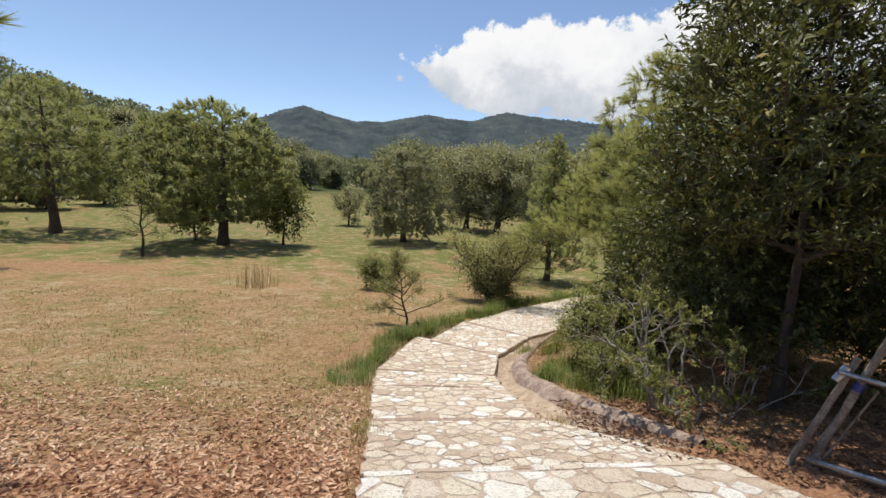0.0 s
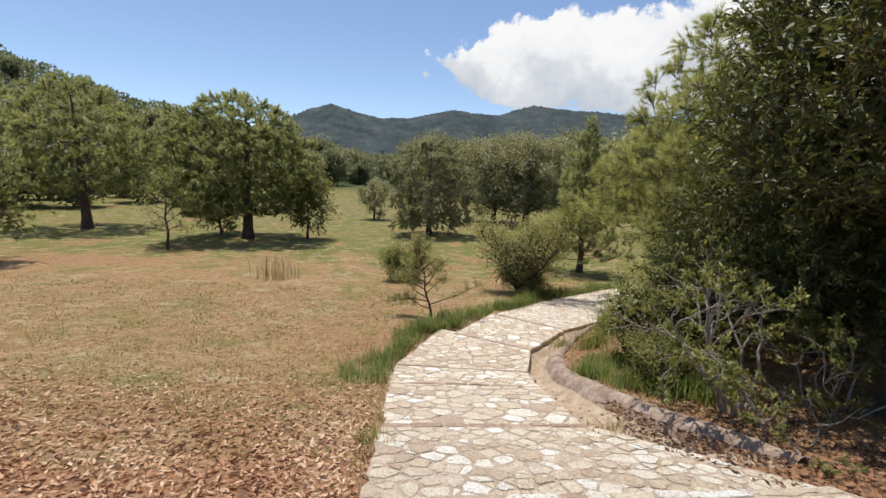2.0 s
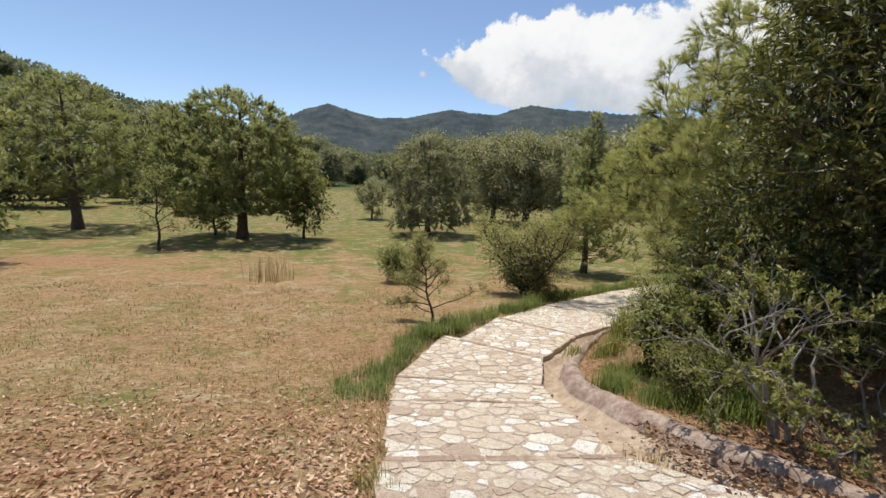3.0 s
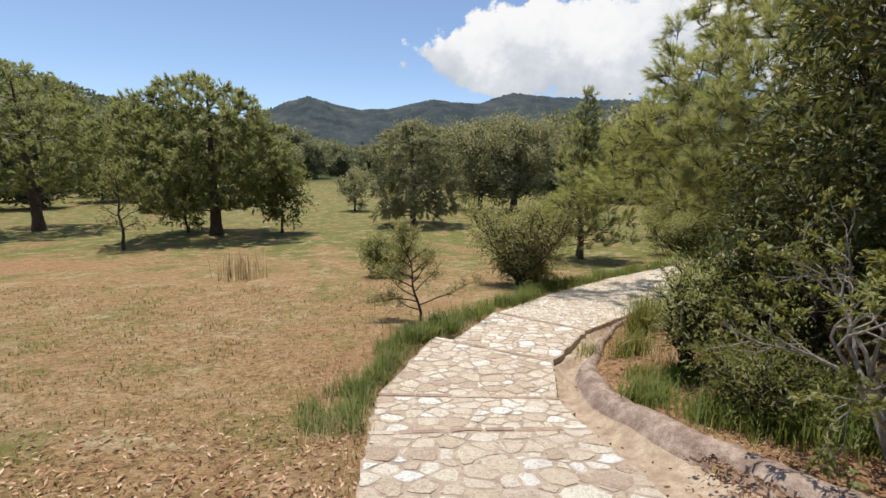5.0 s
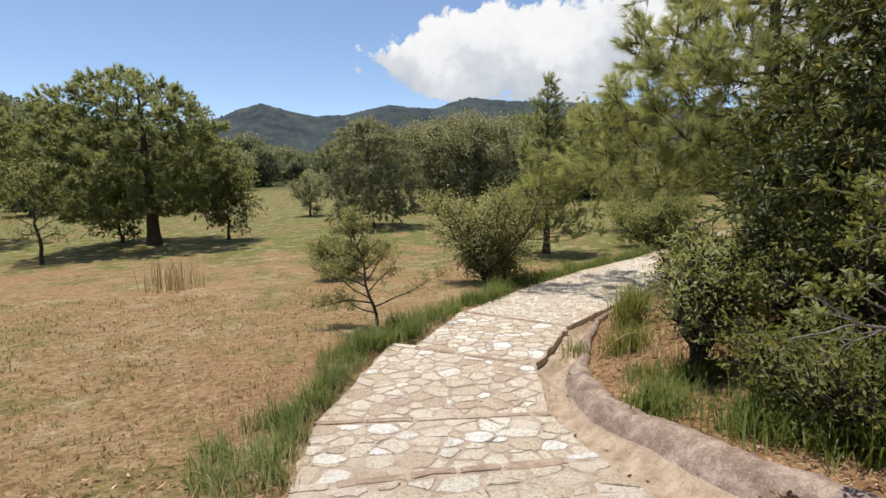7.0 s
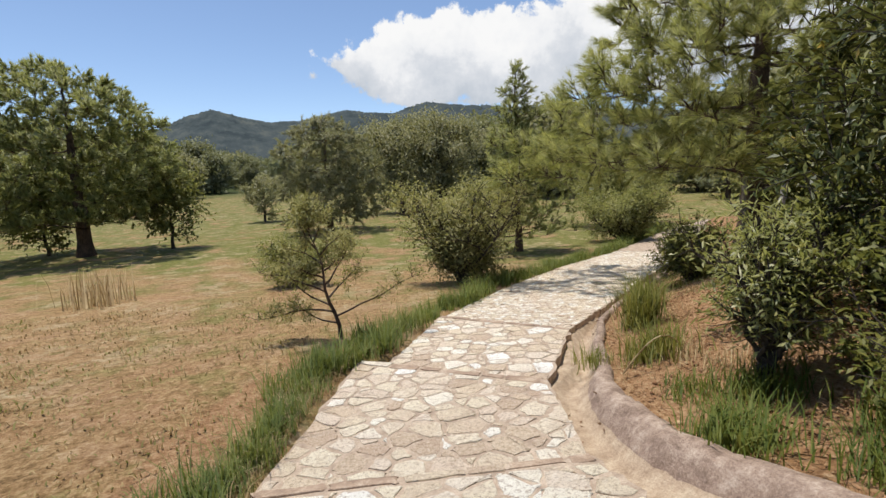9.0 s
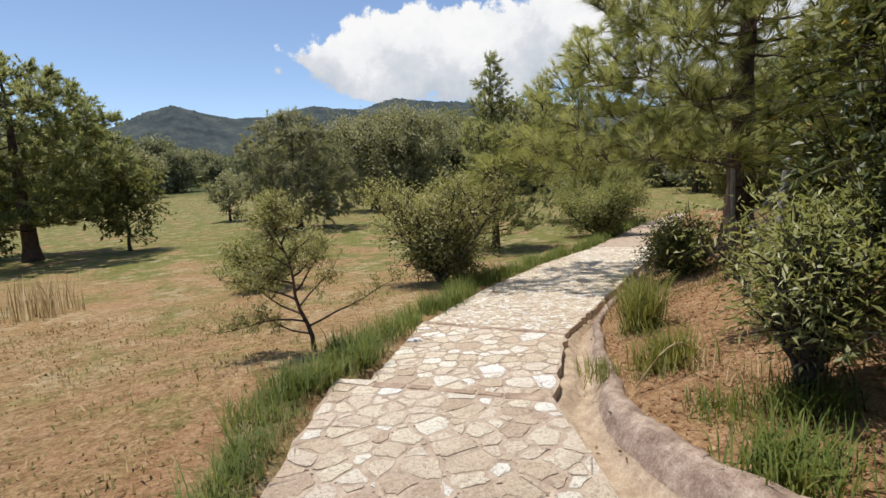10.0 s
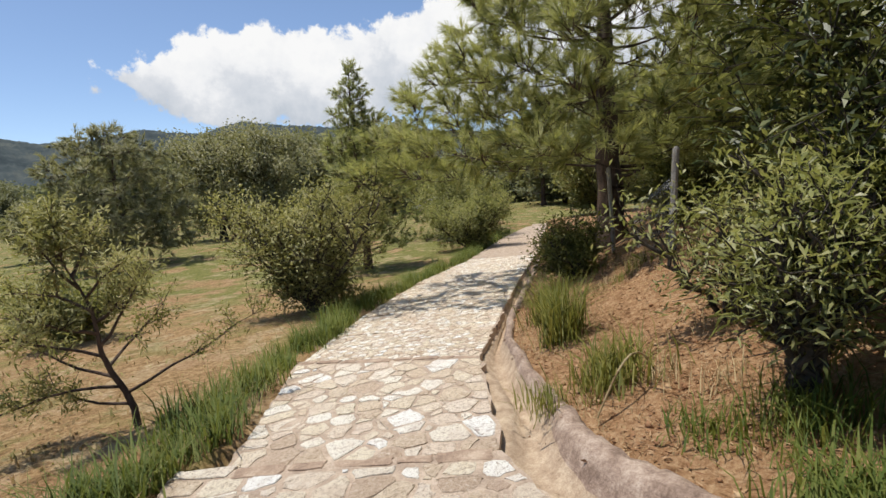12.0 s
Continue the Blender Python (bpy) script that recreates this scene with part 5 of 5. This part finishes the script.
strap_clump(3.15, 11.45, 300, 0.11, 0.72, M_STRAP, "tall yellow-green strap-leaved clump on the bank", 111)
strap_clump(3.65, 12.2, 220, 0.12, 0.6, M_STRAP, "tall yellow-green strap-leaved clump on the bank", 112)
strap_clump(2.6, 10.3, 260, 0.15, 0.4, M_STRAP, "loose green strap-leaved clump on the bank", 113)
strap_clump(1.95, 10.35, 120, 0.12, 0.24, M_STRAP, "small grass clump growing out of the drain", 114, 0.01)
strap_clump(2.35, 7.7, 420, 0.16, 0.34, M_GRASS, "fresh green grass clump beside the drain rim", 115, 0.01)
strap_clump(2.0, 8.5, 380, 0.15, 0.3, M_GRASS, "fresh green grass clump beside the drain rim", 116, 0.014)
strap_clump(2.9, 8.0, 360, 0.16, 0.36, M_GRASS, "fresh green grass clump under the shrubs", 117, 0.014)
for k, (gx, gy, gh) in enumerate(((2.75, 7.1, 0.36), (3.05, 6.85, 0.3), (3.2, 7.35, 0.4), (2.6, 7.3, 0.26), (3.3, 7.9, 0.4), (2.55, 8.9, 0.3))):
    strap_clump(gx, gy, 300, 0.17, gh, M_GRASS, "lush green grass clump in front of the shrubs", 160 + k, 0.012)
strap_clump(2.25, 9.3, 160, 0.12, 0.16, M_GRASS, "green grass clump on the bank", 118, 0.012)
strap_clump(1.35, 5.65, 90, 0.12, 0.12, M_TURF, "dry weeds in the corner of the step", 119, 0.008)
strap_clump(-0.85, 5.0, 60, 0.1, 0.15, M_STRAP, "small weeds at the edge of the steps", 120, 0.008)


def weeds():
    """Small dry and green tufts dotted over the bank."""
    rng = np.random.default_rng(121)
    for k in range(26):
        x, y = 2.4 + 3.4 * rng.random(), 8.6 + 5.0 * rng.random()
        if side_of(RIM, np.array([x]), np.array([y]))[0] < 0.3:
            continue
        dry = rng.random() < 0.6
        strap_clump(x, y, 60, 0.07 + 0.08 * rng.random(), 0.1 + 0.16 * rng.random(), M_STRAW if dry else M_STRAP, "dry straw tuft on the red bank" if dry else "small green weed tuft on the red bank", 130 + k, 0.008)


weeds()


def dry_stalk():
    """One bleached arching stalk on the bank."""
    p = Vector(at(2.5, 10.05))
    segs = []
    line = [p + Vector((0.32 - 0.8 * k / 9, -0.12 * k / 9, 0.32 * math.sin(math.pi * (k / 9) ** 0.8))) for k in range(10)]
    for k in range(9):
        segs.append((np.array(line[k]), np.array(line[k + 1]), 0.008, 0.008))
    v, f = tubes(segs, 6)
    tagged(new("dry_stalk", quick("dry_stalk", v, f, M_STRAW, True)), "bleached arching dry stalk on the red bank", "stalk")


dry_stalk()


# ---------------------------------------------------------------- poles, fence, buildings
def rod(p, q, r, r2=None, sides=10, rough=0.0, seed=1):
    """A closed round bar from p to q, with slight bends and knots."""
    rng = np.random.default_rng(seed)
    p, q = np.array(p, float), np.array(q, float)
    n = 8
    pts = [p + (q - p) * k / n + rng.normal(size=3) * rough * (0 < k < n) for k in range(n + 1)]
    bm = bmesh.new()
    d = Vector(q - p).normalized()
    u = d.orthogonal().normalized()
    w = d.cross(u)
    rings = []
    for k, c in enumerate(pts):
        rr = (r + ((r2 or r) - r) * k / n) * (1 + rng.normal() * rough * 4)
        rings.append([bm.verts.new(Vector(c) + (u * math.cos(a) + w * math.sin(a)) * rr) for a in (2 * math.pi * i / sides for i in range(sides))])
    for a, b in zip(rings[:-1], rings[1:]):
        for i in range(sides):
            bm.faces.new((a[i], a[(i + 1) % sides], b[(i + 1) % sides], b[i]))
    bm.faces.new(rings[0][::-1])
    bm.faces.new(rings[-1])
    return bm


def part(name, bm, mat, parent, label=""):
    me = bpy.data.meshes.new(name)
    bm.to_mesh(me)
    bm.free()
    me.materials.append(mat)
    return child(name, me, parent, label)


def pole_frame():
    ob = tagged(new("pole_frame"), "leaning frame of weathered poles with pipe clamps and blue tape", "pole frame")
    ob.location = at(3.35, 4.45)
    o = Vector(ob.location)

    def rel(x, y, z):
        return Vector((x, y, z)) - o

    part("pole", rod(rel(3.27, 4.45, -0.74), rel(3.75, 4.42, 0.36), 0.032, 0.03, rough=0.004, seed=2), M_POLE, ob)
    part("pole", rod(rel(3.4, 4.4, -0.74), rel(3.98, 4.32, 0.74), 0.036, 0.033, rough=0.004, seed=3), M_POLE, ob)
    part("crossbar", rod(rel(3.52, 4.36, 0.24), rel(4.2, 4.0, 0.12), 0.024, seed=4), M_PIPE, ob, "grey metal crossbar")
    part("top_rail", rod(rel(3.93, 4.32, 0.7), rel(4.6, 4.1, 0.62), 0.03, seed=5), M_PIPE, ob, "pale metal top rail")
    part("clamp", rod(rel(3.55, 4.4, 0.14), rel(3.62, 4.37, 0.28), 0.042, seed=6), M_PIPE, ob, "metal pipe clamp")
    part("tape", rod(rel(3.715, 4.357, 0.06), rel(3.745, 4.353, 0.135), 0.041, seed=7), M_BLUE, ob, "blue tape wrapping")
    part("brace", rod(rel(3.5, 4.36, -0.62), rel(3.85, 4.28, 0.1), 0.01, seed=8), M_POLE, ob, "thin wooden brace")
    part("ground_pipe", rod(rel(3.42, 4.42, -0.66), rel(3.68, 3.3, -0.36), 0.035, seed=9), M_PIPE, ob, "shiny galvanised pipe lying on the mulch")


pole_frame()


def fence_post(p, q, r, label, seed):
    ob = tagged(new("fence_post"), label, "fence post", "fence on the bank")
    ob.location = p
    d = Vector(q) - Vector(p)
    part("shaft", rod((0, 0, -0.3), d, r, r * 0.95, sides=8, rough=0.003, seed=seed), M_POST, ob)
    part("cap", rod(d, d * 1.015, r * 0.7, r * 0.5, sides=8, seed=seed), M_POST, ob)


fence_post(at(5.25, 11.6), (5.43, 11.6, 0.15), 0.045, "leaning grey concrete fence post on the bank", 11)
fence_post(at(6.88, 13.9), (6.82, 13.9, 0.0), 0.04, "upright grey fence post beside the pine", 12)


def wire_mesh():
    """Sagging chain-link between the posts."""
    a, b = np.array([5.35, 11.6]), np.array([6.2, 12.9])
    segs = []
    n, m, h = 22, 14, 0.95

    def spot(u, v):
        x, y = a + (b - a) * u
        sag = 0.35 * u
        return np.array([x + 0.06 * math.sin(v * 5 + u * 3), y, land1(x, y) + 0.03 + h * (v / m) * (1 - sag)])
    for i in range(n):
        for j in range(m):
            k = 0.5 if j % 2 else 0.0
            p = spot((i + k) / n, j)
            segs.append((p, spot((i + 0.5 - k) / n if k == 0 else i / n, j + 1), 0.0025, 0.0025))
            segs.append((p, spot((i - 0.5) / n if k == 0 else (i + 1) / n, j + 1), 0.0025, 0.0025))
    v, f = tubes(segs, 3)
    tagged(new("wire_fence", quick("wire_fence", v, f, M_WIRE)), "sagging chain-link wire mesh tied to the fence post", "wire fence")


wire_mesh()


def box(bm, c, s):
    bmesh.ops.create_cube(bm, size=1, matrix=Matrix.Translation(c) @ Matrix.Diagonal((*s, 1)))


def house(x, y, w, d, h, turn, label):
    ob = tagged(new("house"), label, "house")
    ob.matrix_basis = pose(x, y, land1(x, y) - 0.3, 0, 0, turn)
    bm = bmesh.new()
    box(bm, (0, 0, h / 2), (w, d, h))
    part("wall", bm, M_WALL, ob)
    bm = bmesh.new()
    e = 0.5
    vs = [bm.verts.new(v) for v in ((-w / 2 - e, -d / 2 - e, h), (w / 2 + e, -d / 2 - e, h), (w / 2 + e, d / 2 + e, h), (-w / 2 - e, d / 2 + e, h), (-w / 2 - e, 0, h + d * 0.28), (w / 2 + e, 0, h + d * 0.28))]
    for f in ((0, 1, 5, 4), (3, 4, 5, 2), (0, 4, 3), (1, 2, 5), (3, 2, 1, 0)):
        bm.faces.new([vs[i] for i in f])
    part("roof", bm, M_ROOF, ob, "pale sheet roof")
    for k in (-0.3, 0.3):
        bm = bmesh.new()
        box(bm, (k * w, -d / 2 - 0.03, h * 0.55), (1.2, 0.08, 1.2))
        part("window", bm, M_GLASS_DARK, ob)


house(3.7, 150, 9, 7, 6.3, 12, "distant plastered house with a pale roof among trees")
house(27.5, 56, 5, 4, 0.9, 30, "low shed with a pale roof beyond the path")

# ---------------------------------------------------------------- stones of the path
def lay_stones():
    rng = np.random.default_rng(91)
    for k, (quad, plane, sb) in enumerate(TREADS):
        if k > 10:
            continue
        size = SIZES[k] if k < len(SIZES) else 0.095
        if sb:
            q = np.array(quad)
            quad = (q[0], q[1], q[2] + (q[1] - q[2]) * 0.11 / np.linalg.norm(q[1] - q[2]), q[3] + (q[0] - q[3]) * 0.11 / np.linalg.norm(q[0] - q[3]))
        single = 3 <= k <= 5
        vs, fs = [], []
        for poly in cells(rng, quad, size):
            made = stone_shape(rng, poly, 0.018 if size > 0.2 else 0.015 if size > 0.1 else 0.007, 0.007 if size > 0.1 else 0.007, plane, size > 0.1)
            if not made:
                continue
            v, f = made
            if single and size > 0.2:
                child("stone", poly_mesh("stone", v, f, M_STONE), PATH_OB)
            else:
                b = len(vs)
                vs.extend(v)
                fs.extend(tuple(i + b for i in q) for q in f)
        if vs:
            tagged(child("cobbles", poly_mesh("cobbles", vs, fs, M_STONE), PATH_OB, "small rounded cobbles set in mortar"), kind="stuff")


step_edges()
lay_stones()
